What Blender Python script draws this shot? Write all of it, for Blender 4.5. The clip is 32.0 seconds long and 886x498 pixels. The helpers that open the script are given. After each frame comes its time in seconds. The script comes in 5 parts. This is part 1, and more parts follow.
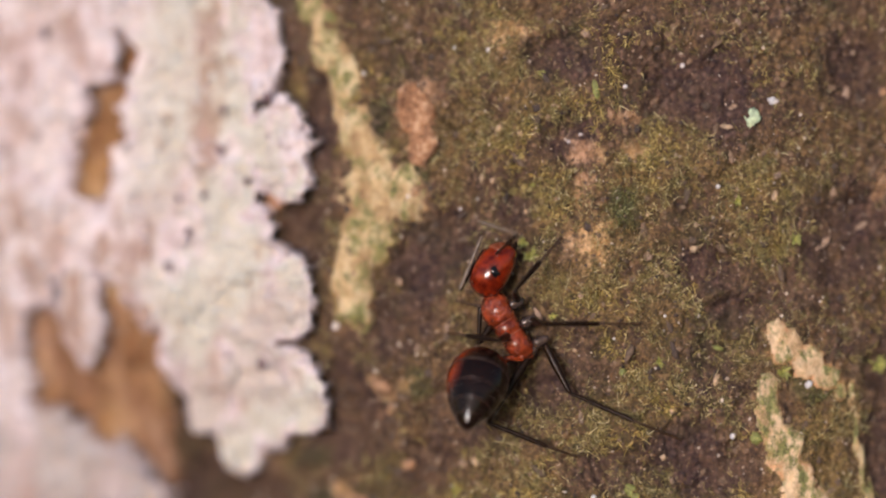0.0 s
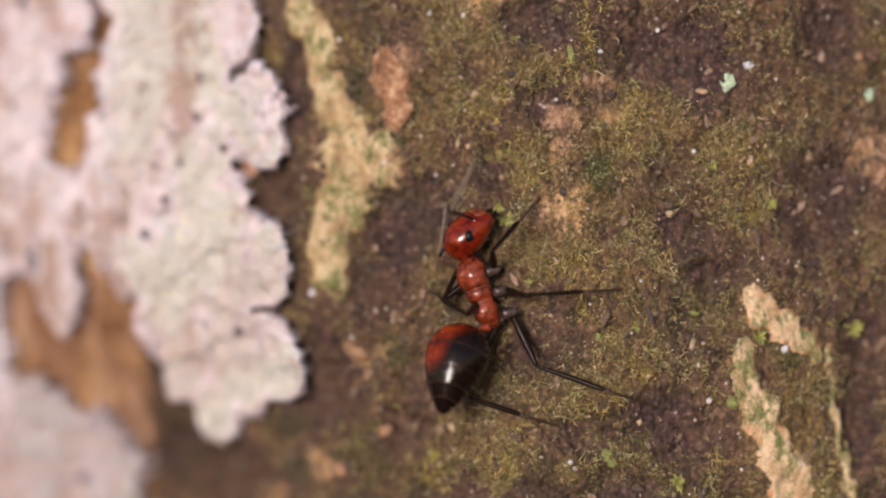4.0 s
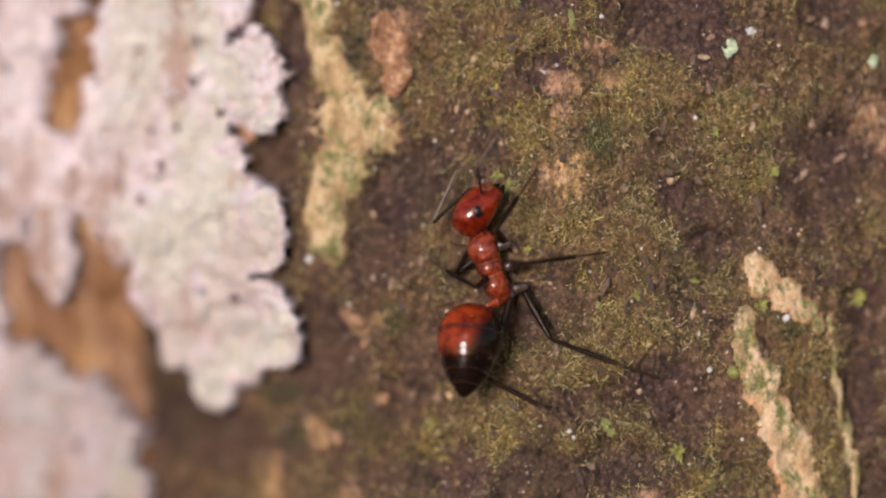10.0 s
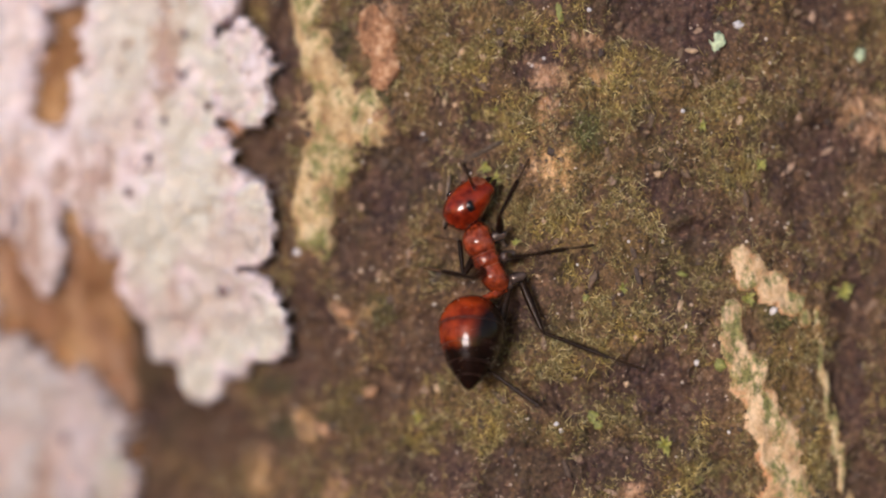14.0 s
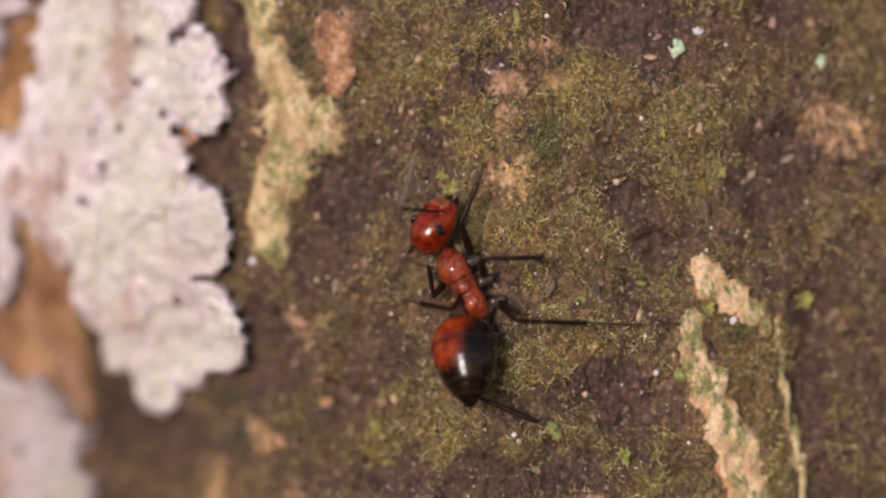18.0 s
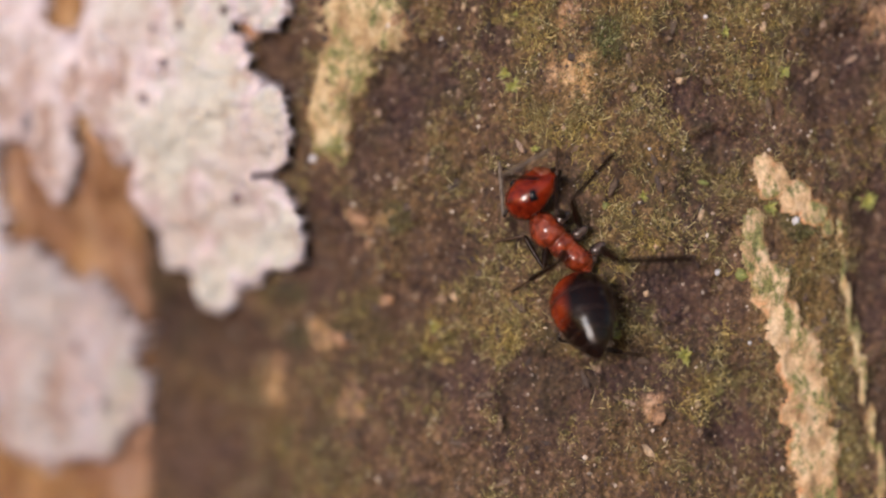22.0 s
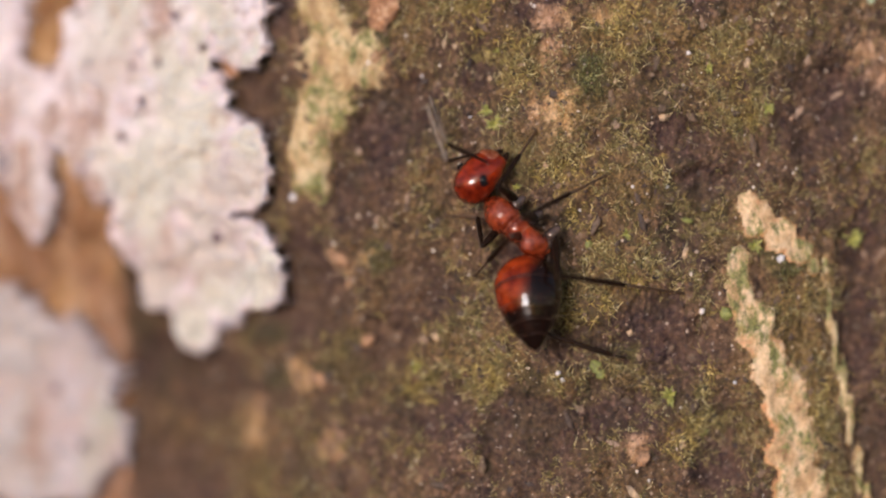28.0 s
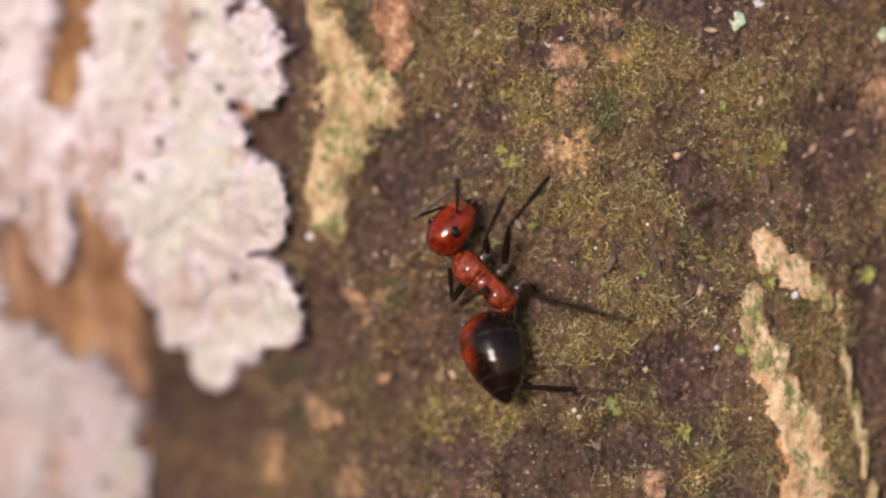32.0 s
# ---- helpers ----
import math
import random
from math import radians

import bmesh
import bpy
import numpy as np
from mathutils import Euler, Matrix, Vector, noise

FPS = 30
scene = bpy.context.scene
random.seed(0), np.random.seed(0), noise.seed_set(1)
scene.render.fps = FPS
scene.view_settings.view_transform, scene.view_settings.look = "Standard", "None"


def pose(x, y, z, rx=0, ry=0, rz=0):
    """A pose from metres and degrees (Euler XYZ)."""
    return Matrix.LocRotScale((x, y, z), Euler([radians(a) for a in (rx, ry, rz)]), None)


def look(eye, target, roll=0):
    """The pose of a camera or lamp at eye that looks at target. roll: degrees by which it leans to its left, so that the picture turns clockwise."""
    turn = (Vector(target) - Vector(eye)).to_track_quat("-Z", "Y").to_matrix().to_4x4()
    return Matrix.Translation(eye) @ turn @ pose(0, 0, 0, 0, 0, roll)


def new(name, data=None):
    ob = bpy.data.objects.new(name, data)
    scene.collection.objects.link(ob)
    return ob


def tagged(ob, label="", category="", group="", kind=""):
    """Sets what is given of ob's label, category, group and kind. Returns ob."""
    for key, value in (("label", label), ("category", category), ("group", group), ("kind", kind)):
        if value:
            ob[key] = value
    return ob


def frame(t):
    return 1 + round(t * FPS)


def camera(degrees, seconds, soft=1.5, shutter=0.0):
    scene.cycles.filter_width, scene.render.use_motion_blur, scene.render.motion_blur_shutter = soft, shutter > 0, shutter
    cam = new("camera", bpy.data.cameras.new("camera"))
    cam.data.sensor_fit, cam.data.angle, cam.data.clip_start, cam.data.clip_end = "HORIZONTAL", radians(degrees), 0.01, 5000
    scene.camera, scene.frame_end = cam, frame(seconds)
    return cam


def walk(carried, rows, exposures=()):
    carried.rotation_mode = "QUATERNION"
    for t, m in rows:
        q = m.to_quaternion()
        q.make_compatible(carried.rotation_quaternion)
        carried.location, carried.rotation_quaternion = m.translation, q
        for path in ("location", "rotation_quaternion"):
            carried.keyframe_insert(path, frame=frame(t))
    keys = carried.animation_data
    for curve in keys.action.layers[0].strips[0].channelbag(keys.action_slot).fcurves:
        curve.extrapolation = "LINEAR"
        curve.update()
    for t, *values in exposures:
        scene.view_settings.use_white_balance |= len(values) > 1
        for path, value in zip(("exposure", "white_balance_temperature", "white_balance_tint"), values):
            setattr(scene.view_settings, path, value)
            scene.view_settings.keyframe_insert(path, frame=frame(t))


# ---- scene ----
MM = 0.001            # all lengths below are in millimetres on the bark
R, X0 = 60.0, 7.0     # radius of the stem, and where its nearest line stands

cam = camera(18.0, 32.0, soft=2.0, shutter=0.2)
cam.data.dof.use_dof = True
cam.data.dof.aperture_fstop = 13.5


def view(x, z, distance, roll, eye_x, eye_z):
    """The camera at (eye_x, eye_z), so far off the stem's nearest line, aimed at (x, z) on the bark."""
    return look((eye_x * MM, -distance * MM, eye_z * MM), (x * MM, 0, z * MM), roll)


walk(cam, [
    (0, view(0.081, 0.007, 89.85, -0.11, 0.586, -1.247)),
    (0.5, view(0.468, -0.392, 89.87, -0.36, 0.661, -1.452)),
    (1, view(0.626, -1.028, 89.63, -0.22, 0.715, -1.724)),
    (1.5, view(1.430, -1.072, 89.41, -0.37, 1.234, -1.696)),
    (2, view(1.363, -1.030, 89.48, -0.38, 1.271, -1.606)),
    (2.5, view(1.335, -0.696, 89.66, -0.40, 1.363, -1.604)),
    (3, view(1.043, -0.658, 89.59, -0.37, 0.982, -1.518)),
    (3.5, view(0.851, -0.848, 89.50, -0.31, 0.956, -1.616)),
    (4, view(0.853, -1.098, 89.79, -0.33, 0.888, -1.853)),
    (4.5, view(0.917, -1.173, 89.40, -0.21, 1.120, -1.797)),
    (6.5, view(0.878, -1.615, 88.99, -0.04, 0.944, -1.946)),
    (7, view(1.263, -0.946, 89.23, -0.25, 0.823, -1.631)),
    (7.5, view(1.013, -1.355, 89.11, -0.05, 0.865, -1.811)),
    (8, view(2.293, -1.595, 88.96, -0.42, 1.458, -1.783)),
    (8.5, view(1.440, -1.824, 88.74, -0.43, 1.118, -2.086)),
    (9, view(0.907, -1.839, 89.17, -0.14, 0.876, -2.054)),
    (9.5, view(0.437, -2.565, 88.89, -0.16, 0.697, -2.352)),
    (10, view(0.896, -2.165, 88.88, -0.09, 0.921, -2.235)),
    (10.5, view(0.834, -1.841, 89.06, -0.11, 0.714, -1.998)),
    (11, view(0.193, -1.617, 89.25, -0.21, 0.324, -1.940)),
    (11.5, view(0.307, -1.814, 89.06, -0.12, 0.538, -2.021)),
    (12, view(-0.178, -2.329, 89.00, -0.12, 0.214, -2.390)),
    (12.5, view(0.403, -2.438, 89.00, -0.11, 0.459, -2.429)),
    (13, view(0.599, -1.869, 89.28, 0.03, 0.794, -2.175)),
    (13.5, view(1.167, -2.181, 89.00, -0.10, 0.886, -2.217)),
    (15.5, view(2.115, -2.777, 89.26, 0.15, 1.506, -2.636)),
    (16, view(2.809, -2.559, 89.82, 0.14, 1.814, -2.397)),
    (16.5, view(2.513, -2.384, 90.55, 0.00, 1.767, -2.421)),
    (17, view(2.409, -2.439, 89.15, -0.10, 1.639, -2.449)),
    (17.5, view(2.784, -2.288, 88.39, -0.11, 1.939, -2.426)),
    (18, view(2.665, -2.114, 87.99, -0.09, 1.868, -2.300)),
    (18.5, view(3.578, -2.047, 88.06, -0.04, 2.263, -2.375)),
    (19, view(3.029, -1.950, 88.10, 0.07, 1.868, -2.284)),
    (19.5, view(2.521, -1.678, 87.87, 0.07, 1.696, -2.150)),
    (20, view(2.512, -1.642, 87.91, 0.17, 1.745, -1.963)),
    (20.5, view(2.740, -1.657, 88.22, -0.10, 1.826, -2.213)),
    (21, view(1.697, -2.968, 88.32, -0.05, 1.122, -2.812)),
    (21.5, view(0.043, -5.600, 87.48, 0.19, 0.682, -4.187)),
    (22, view(0.738, -5.339, 87.80, 0.34, 0.691, -3.710)),
    (22.5, view(1.329, -4.710, 86.39, 0.36, 1.113, -3.419)),
    (23, view(2.351, -3.941, 86.70, 0.16, 1.754, -3.283)),
    (23.5, view(2.268, -3.821, 86.83, 0.05, 1.613, -3.111)),
    (24, view(2.387, -3.903, 86.95, 0.09, 1.668, -3.152)),
    (24.5, view(2.429, -3.736, 87.00, 0.17, 1.737, -3.105)),
    (25, view(2.012, -4.417, 86.68, 0.15, 1.508, -3.268)),
    (25.5, view(2.250, -4.395, 86.85, 0.18, 1.691, -3.514)),
    (27.5, view(1.605, -4.016, 86.87, 0.09, 1.595, -3.455)),
    (28, view(1.321, -4.112, 86.82, 0.17, 1.363, -3.531)),
    (28.5, view(1.193, -4.501, 86.51, 0.22, 1.264, -3.642)),
    (29, view(1.352, -3.599, 86.86, 0.09, 1.380, -3.278)),
    (29.5, view(1.232, -3.329, 87.04, 0.09, 1.420, -3.178)),
    (30, view(1.587, -3.143, 87.20, -0.04, 1.544, -3.115)),
    (30.5, view(1.421, -2.722, 87.16, -0.14, 1.408, -2.866)),
    (31, view(1.497, -2.386, 87.42, -0.04, 1.585, -2.764)),
    (31.5, view(1.571, -2.817, 88.00, -0.11, 1.505, -2.915)),
    (32, view(0.806, -2.910, 87.46, -0.14, 1.090, -2.974)),
], [(0, 0.17, 5700, 17), (26, 0.17, 5700, 17), (29.5, 0.31, 5700, 17), (32, 0.32, 5700, 17)])

# ---- light: bright, hazy forest daylight from above and behind the camera ----
world = bpy.data.worlds.new("sky")
scene.world = world
world.use_nodes = True
wn = world.node_tree
sky = wn.nodes.new("ShaderNodeTexSky")
sky.sky_type, sky.sun_disc = "NISHITA", False
sky.sun_elevation, sky.sun_rotation = radians(5), radians(201)
wn.links.new(sky.outputs[0], wn.nodes["Background"].inputs[0])
wn.nodes["Background"].inputs[1].default_value = 0.165
sun = new("sun", bpy.data.lights.new("sun", "SUN"))
sun.data.energy, sun.data.angle, sun.data.color = 3.0, radians(19), (1.0, 0.915, 0.81)
sun.matrix_world = look((-0.35, -0.92, 0.09), (0, 0, 0))


# ---- materials ----
def material(name, build):
    mat = bpy.data.materials.new(name)
    mat.use_nodes = True
    t = mat.node_tree
    build(Nodes(t), t.nodes["Principled BSDF"])
    return mat


class Nodes:
    """Short names for the nodes that the materials use."""

    def __init__(self, tree):
        self.tree = tree
        self.coord = tree.nodes.new("ShaderNodeTexCoord").outputs["Object"]

    def put(self, socket, value):
        if hasattr(value, "links"):
            self.tree.links.new(value, socket)
        else:
            socket.default_value = value

    def noise(self, per_mm, detail=4.0, rough=0.6, stretch=(1, 1, 1), shift=0.0):
        m = self.tree.nodes.new("ShaderNodeMapping")
        self.put(m.inputs["Vector"], self.coord)
        m.inputs["Scale"].default_value = [1000 * per_mm * s for s in stretch]
        m.inputs["Location"].default_value = (shift, shift * 0.7, shift * 1.3)
        n = self.tree.nodes.new("ShaderNodeTexNoise")
        n.inputs["Scale"].default_value, n.inputs["Detail"].default_value, n.inputs["Roughness"].default_value = 1.0, detail, rough
        self.put(n.inputs["Vector"], m.outputs[0])
        return n.outputs["Fac"]

    def cells(self, per_mm):
        m = self.tree.nodes.new("ShaderNodeMapping")
        self.put(m.inputs["Vector"], self.coord)
        m.inputs["Scale"].default_value = [1000 * per_mm] * 3
        n = self.tree.nodes.new("ShaderNodeTexVoronoi")
        n.inputs["Scale"].default_value = 1.0
        self.put(n.inputs["Vector"], m.outputs[0])
        return n.outputs["Distance"], n.outputs["Color"]

    def attribute(self, name):
        n = self.tree.nodes.new("ShaderNodeAttribute")
        n.attribute_name = name
        return n.outputs["Fac"]

    def ramp(self, fac, *stops):
        n = self.tree.nodes.new("ShaderNodeValToRGB")
        e = n.color_ramp.elements
        while len(e) < len(stops):
            e.new(0.5)
        for k, (at, c) in zip(e, stops):
            k.position, k.color = at, (*c, 1) if len(c) == 3 else c
        self.put(n.inputs[0], fac)
        return n.outputs[0]

    def level(self, fac, low, high):
        n = self.tree.nodes.new("ShaderNodeMapRange")
        n.interpolation_type = "SMOOTHSTEP"
        self.put(n.inputs["Value"], fac)
        n.inputs["From Min"].default_value, n.inputs["From Max"].default_value = low, high
        return n.outputs[0]

    def mix(self, fac, a, b, how="MIX"):
        n = self.tree.nodes.new("ShaderNodeMix")
        n.data_type, n.blend_type = "RGBA", how
        self.put(n.inputs["Factor"], fac)
        for socket, c in ((n.inputs[6], a), (n.inputs[7], b)):
            self.put(socket, (*c, 1) if isinstance(c, tuple) else c)
        return n.outputs[2]

    def maths(self, how, a, b=0.0):
        n = self.tree.nodes.new("ShaderNodeMath")
        n.operation = how
        self.put(n.inputs[0], a)
        self.put(n.inputs[1], b)
        return n.outputs[0]

    def bump(self, height, mm, strength=1.0):
        n = self.tree.nodes.new("ShaderNodeBump")
        n.inputs["Distance"].default_value, n.inputs["Strength"].default_value = mm * MM, strength
        self.put(n.inputs["Height"], height)
        return n.outputs[0]

    def axis(self, name):
        n = self.tree.nodes.new("ShaderNodeSeparateXYZ")
        self.put(n.inputs[0], self.coord)
        return n.outputs[name]

    def island(self):
        return self.tree.nodes.new("ShaderNodeNewGeometry").outputs["Random Per Island"]

    def single(self):
        return self.tree.nodes.new("ShaderNodeObjectInfo").outputs["Random"]


def bark_look(n, p):
    fine, mid, big = n.noise(7.0, 5, 0.75), n.noise(1.3, 6, 0.78), n.noise(0.28, 4, 0.6)
    base = n.ramp(fine, (0.36, (0.014, 0.009, 0.009)), (0.48, (0.060, 0.036, 0.030)), (0.58, (0.15, 0.092, 0.066)), (0.68, (0.36, 0.24, 0.17)))
    brown = n.ramp(mid, (0.38, (0.022, 0.013, 0.014)), (0.47, (0.070, 0.042, 0.036)), (0.56, (0.16, 0.102, 0.060)), (0.66, (0.40, 0.26, 0.16)))
    c = n.mix(0.55, base, brown)
    chips, hue = n.cells(4.5)
    tint = n.ramp(hue, (0.18, (0.025, 0.016, 0.018)), (0.38, (0.10, 0.066, 0.046)), (0.52, (0.145, 0.118, 0.040)), (0.66, (0.30, 0.195, 0.125)), (0.80, (0.46, 0.33, 0.24)))
    c = n.mix(n.maths("MULTIPLY", n.level(chips, 0.62, 0.25), 0.42), c, tint)
    algae = n.maths("MULTIPLY", n.attribute("moss"), n.level(n.noise(0.9, 6, 0.78, (1, 1, 1), 4.0), 0.38, 0.52))
    c = n.mix(n.maths("MULTIPLY", algae, 0.75), c, n.ramp(fine, (0.34, (0.042, 0.033, 0.014)), (0.49, (0.150, 0.106, 0.040)), (0.64, (0.40, 0.29, 0.13))))
    c = n.mix(n.maths("MULTIPLY", n.level(n.noise(0.42, 5, 0.7, (1, 1, 1), 15.0), 0.53, 0.62), 0.5), c, n.ramp(fine, (0.36, (0.022, 0.024, 0.008)), (0.60, (0.105, 0.094, 0.034))))
    # dark mauve bark zones, and the shade beside the lichen painted in with them
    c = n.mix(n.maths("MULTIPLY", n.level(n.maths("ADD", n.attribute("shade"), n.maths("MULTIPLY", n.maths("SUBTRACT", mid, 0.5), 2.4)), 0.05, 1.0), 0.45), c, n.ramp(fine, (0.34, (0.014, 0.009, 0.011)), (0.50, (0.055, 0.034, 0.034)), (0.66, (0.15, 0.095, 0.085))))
    c = n.mix(n.maths("MULTIPLY", n.level(n.maths("ADD", n.attribute("leafy"), n.maths("MULTIPLY", n.maths("SUBTRACT", mid, 0.5), 2.6)), 0.2, 0.95), 0.60), c, n.ramp(fine, (0.34, (0.010, 0.015, 0.007)), (0.62, (0.095, 0.105, 0.045))))
    bare = n.ramp(n.noise(2.4, 6, 0.75, (1, 1, 0.6), 3.0), (0.34, (0.20, 0.115, 0.055)), (0.47, (0.46, 0.30, 0.16)), (0.60, (0.78, 0.57, 0.36)))
    c = n.mix(n.maths("MULTIPLY", n.level(n.maths("ADD", n.attribute("bare"), n.maths("MULTIPLY", n.maths("SUBTRACT", n.noise(1.9, 6, 0.8, (1, 1, 1), 30.0), 0.5), 4.4)), 0.40, 1.30), 0.9), c, bare)
    ochre = n.ramp(n.noise(0.7, 5, 0.7, (1, 1, 0.4), 8.0), (0.35, (0.17, 0.085, 0.040)), (0.5, (0.33, 0.195, 0.10)), (0.64, (0.47, 0.33, 0.21)))
    c = n.mix(n.level(n.attribute("ochre"), 0.2, 0.7), c, ochre)
    n.put(p.inputs["Base Color"], n.mix(n.level(big, 0.36, 0.64), n.mix(1.0, c, (0.90, 0.78, 0.82), "MULTIPLY"), n.mix(1.0, c, (1.14, 1.03, 0.80), "MULTIPLY")))
    p.inputs["Roughness"].default_value = 0.7
    p.inputs["Specular IOR Level"].default_value = 0.35
    n.put(p.inputs["Normal"], n.bump(n.noise(14.0, 4, 0.7), 0.06))


def plate_look(edge, low, tint=(1, 1, 1)):
    def build(n, p):
        mid, fine = n.noise(1.5, 6, 0.68, (1, 1, 0.6)), n.noise(8.0, 4, 0.7)
        c = n.ramp(mid, (0.32, (0.30, 0.155, 0.075)), (0.45, (0.58, 0.375, 0.195)), (0.60, (0.82, 0.61, 0.38)))
        c = n.mix(1.0, c, tint, "MULTIPLY")
        c = n.mix(n.maths("MULTIPLY", n.level(fine, 0.5, 0.75), 0.5), c, (0.25, 0.17, 0.09))
        c = n.mix(n.level(n.noise(1.1, 6, 0.78, (1, 1, 0.7), 5.0), low, low + 0.11), c, n.ramp(fine, (0.3, (0.045, 0.055, 0.016)), (0.65, (0.36, 0.33, 0.11))))
        c = n.mix(n.maths("MULTIPLY", n.maths("MULTIPLY", n.attribute("rim"), n.level(n.noise(0.6, 4, 0.6, (1, 1, 1), 9.0), 0.40, 0.58)), edge), c, (0.62, 0.30, 0.13))
        n.put(p.inputs["Base Color"], c)
        p.inputs["Roughness"].default_value = 0.75
        n.put(p.inputs["Normal"], n.bump(n.noise(9.0, 5, 0.7), 0.06))
    return build


def knob_look(n, p):
    c = n.ramp(n.noise(3.0, 5, 0.7), (0.32, (0.15, 0.070, 0.036)), (0.5, (0.42, 0.21, 0.105)), (0.64, (0.64, 0.42, 0.26)))
    n.put(p.inputs["Base Color"], c)
    p.inputs["Roughness"].default_value = 0.8
    n.put(p.inputs["Normal"], n.bump(n.noise(8.0, 5, 0.7), 0.08))


def lichen_look(pale, leafy):
    def build(n, p):
        lichen_skin(n, p, pale, leafy)
    return build


def lichen_skin(n, p, pale, leafy):
    """Chalky crust: pink-white knobs with fine cracks and painted shade between them, a smoother grey-green field
    towards the free edge, and rusty stains.
    """
    mid, fine = n.noise(1.3, 6, 0.72), n.noise(6.0, 4, 0.65)
    knobs, tone = n.cells(1.5)
    c = n.ramp(mid, (0.33, (0.50, 0.36, 0.33)), (0.44, tuple(0.82 * v for v in pale)), (0.58, pale))
    # pinkish-brown shade painted into the creases between knobs, where the bump dips
    c = n.mix(n.maths("MULTIPLY", n.level(knobs, 0.42, 0.72), 0.40), c, (0.50, 0.36, 0.33))
    green = n.ramp(fine, (0.35, tuple(0.72 * v for v in leafy)), (0.65, leafy))
    edge_side = n.maths("ADD", n.maths("MULTIPLY", n.level(n.axis("X"), -0.0118, -0.0086), 0.60), 0.18)
    c = n.mix(n.maths("MULTIPLY", n.maths("MULTIPLY", n.level(n.noise(0.40, 5, 0.65, (1, 1, 0.4), 2.0), 0.38, 0.50), n.level(n.attribute("rim"), 0.9, 0.3)), edge_side), c, green)
    c = n.mix(n.maths("MULTIPLY", n.level(n.noise(0.55, 5, 0.72, (1, 1, 0.35), 6.0), 0.53, 0.61), 0.70), c, (0.36, 0.215, 0.145))
    c = n.mix(n.maths("MULTIPLY", n.level(n.noise(0.32, 4, 0.6, (1, 1, 0.7), 11.0), 0.50, 0.62), 0.40), c, (0.54, 0.40, 0.39))
    c = n.mix(n.maths("MULTIPLY", n.attribute("rim"), 0.55), c, pale)
    n.put(p.inputs["Base Color"], c)
    p.inputs["Roughness"].default_value = 0.85
    n.put(p.inputs["Normal"], n.bump(n.maths("SUBTRACT", fine, n.maths("MULTIPLY", knobs, 1.2)), 0.10))


def fibre_look(n, p):
    """Moss threads: their own tint, and a wider drift from olive to yellow and to deep green."""
    own = n.ramp(n.island(), (0.0, (0.070, 0.058, 0.022)), (0.30, (0.150, 0.120, 0.040)), (0.60, (0.275, 0.215, 0.070)), (0.85, (0.47, 0.37, 0.14)), (0.97, (0.70, 0.60, 0.34)))
    drift = n.noise(0.45, 4, 0.65, (1, 1, 1), 21.0)
    c = n.mix(n.level(drift, 0.52, 0.64), own, n.mix(1.0, own, (1.25, 1.16, 0.80), "MULTIPLY"))
    c = n.mix(n.level(drift, 0.47, 0.36), c, n.mix(1.0, own, (0.62, 0.50, 0.52), "MULTIPLY"))
    c = n.mix(n.attribute("leafy"), c, n.mix(1.0, own, (0.50, 0.60, 0.52), "MULTIPLY"))
    n.put(p.inputs["Base Color"], c)
    p.inputs["Roughness"].default_value = 0.55


def grain_look(n, p):
    c = n.ramp(n.island(), (0.0, (0.030, 0.019, 0.018)), (0.4, (0.09, 0.057, 0.045)), (0.70, (0.19, 0.125, 0.08)), (0.90, (0.36, 0.24, 0.155)), (0.985, (0.70, 0.60, 0.50)))
    n.put(p.inputs["Base Color"], c)
    p.inputs["Roughness"].default_value = 0.5


def flake_look(n, p):
    c = n.ramp(n.single(), (0.0, (0.055, 0.034, 0.028)), (0.45, (0.12, 0.077, 0.050)), (0.8, (0.21, 0.135, 0.085)), (0.95, (0.40, 0.27, 0.19)))
    n.put(p.inputs["Base Color"], n.mix(n.level(n.noise(9.0, 4, 0.7), 0.4, 0.7), c, n.mix(1.0, c, (0.5, 0.45, 0.4), "MULTIPLY")))
    p.inputs["Roughness"].default_value = 0.7


def plain(colour, rough=0.6, spread=0.35, per_mm=6.0):
    def build(n, p):
        lo, hi = tuple(v * (1 - spread) for v in colour), tuple(min(1.0, v * (1 + spread)) for v in colour)
        n.put(p.inputs["Base Color"], n.ramp(n.noise(per_mm, 4, 0.65), (0.35, lo), (0.65, hi)))
        p.inputs["Roughness"].default_value = rough
        n.put(p.inputs["Normal"], n.bump(n.noise(per_mm * 2, 4, 0.65), 0.02))
    return build


def shell_look(colour, deep, rough=0.26, coat=0.0, dent=0.006, gloss=0.55):
    """Polished cuticle, a little pitted and hazed."""
    def build(n, p):
        n.put(p.inputs["Base Color"], n.ramp(n.noise(2.5, 4, 0.6), (0.35, deep), (0.62, colour)))
        n.put(p.inputs["Roughness"], n.ramp(n.noise(12.0, 3, 0.6), (0.3, (rough * 0.8,) * 3), (0.7, (rough * 1.4,) * 3)))
        p.inputs["Specular IOR Level"].default_value = gloss
        p.inputs["Specular Tint"].default_value = (1.0, 0.88, 0.82, 1)
        p.inputs["Coat Weight"].default_value, p.inputs["Coat Roughness"].default_value = coat, 0.10
        n.put(p.inputs["Normal"], n.bump(n.noise(26.0 if dent < 0.01 else 7.0, 3, 0.55), dent))
    return build


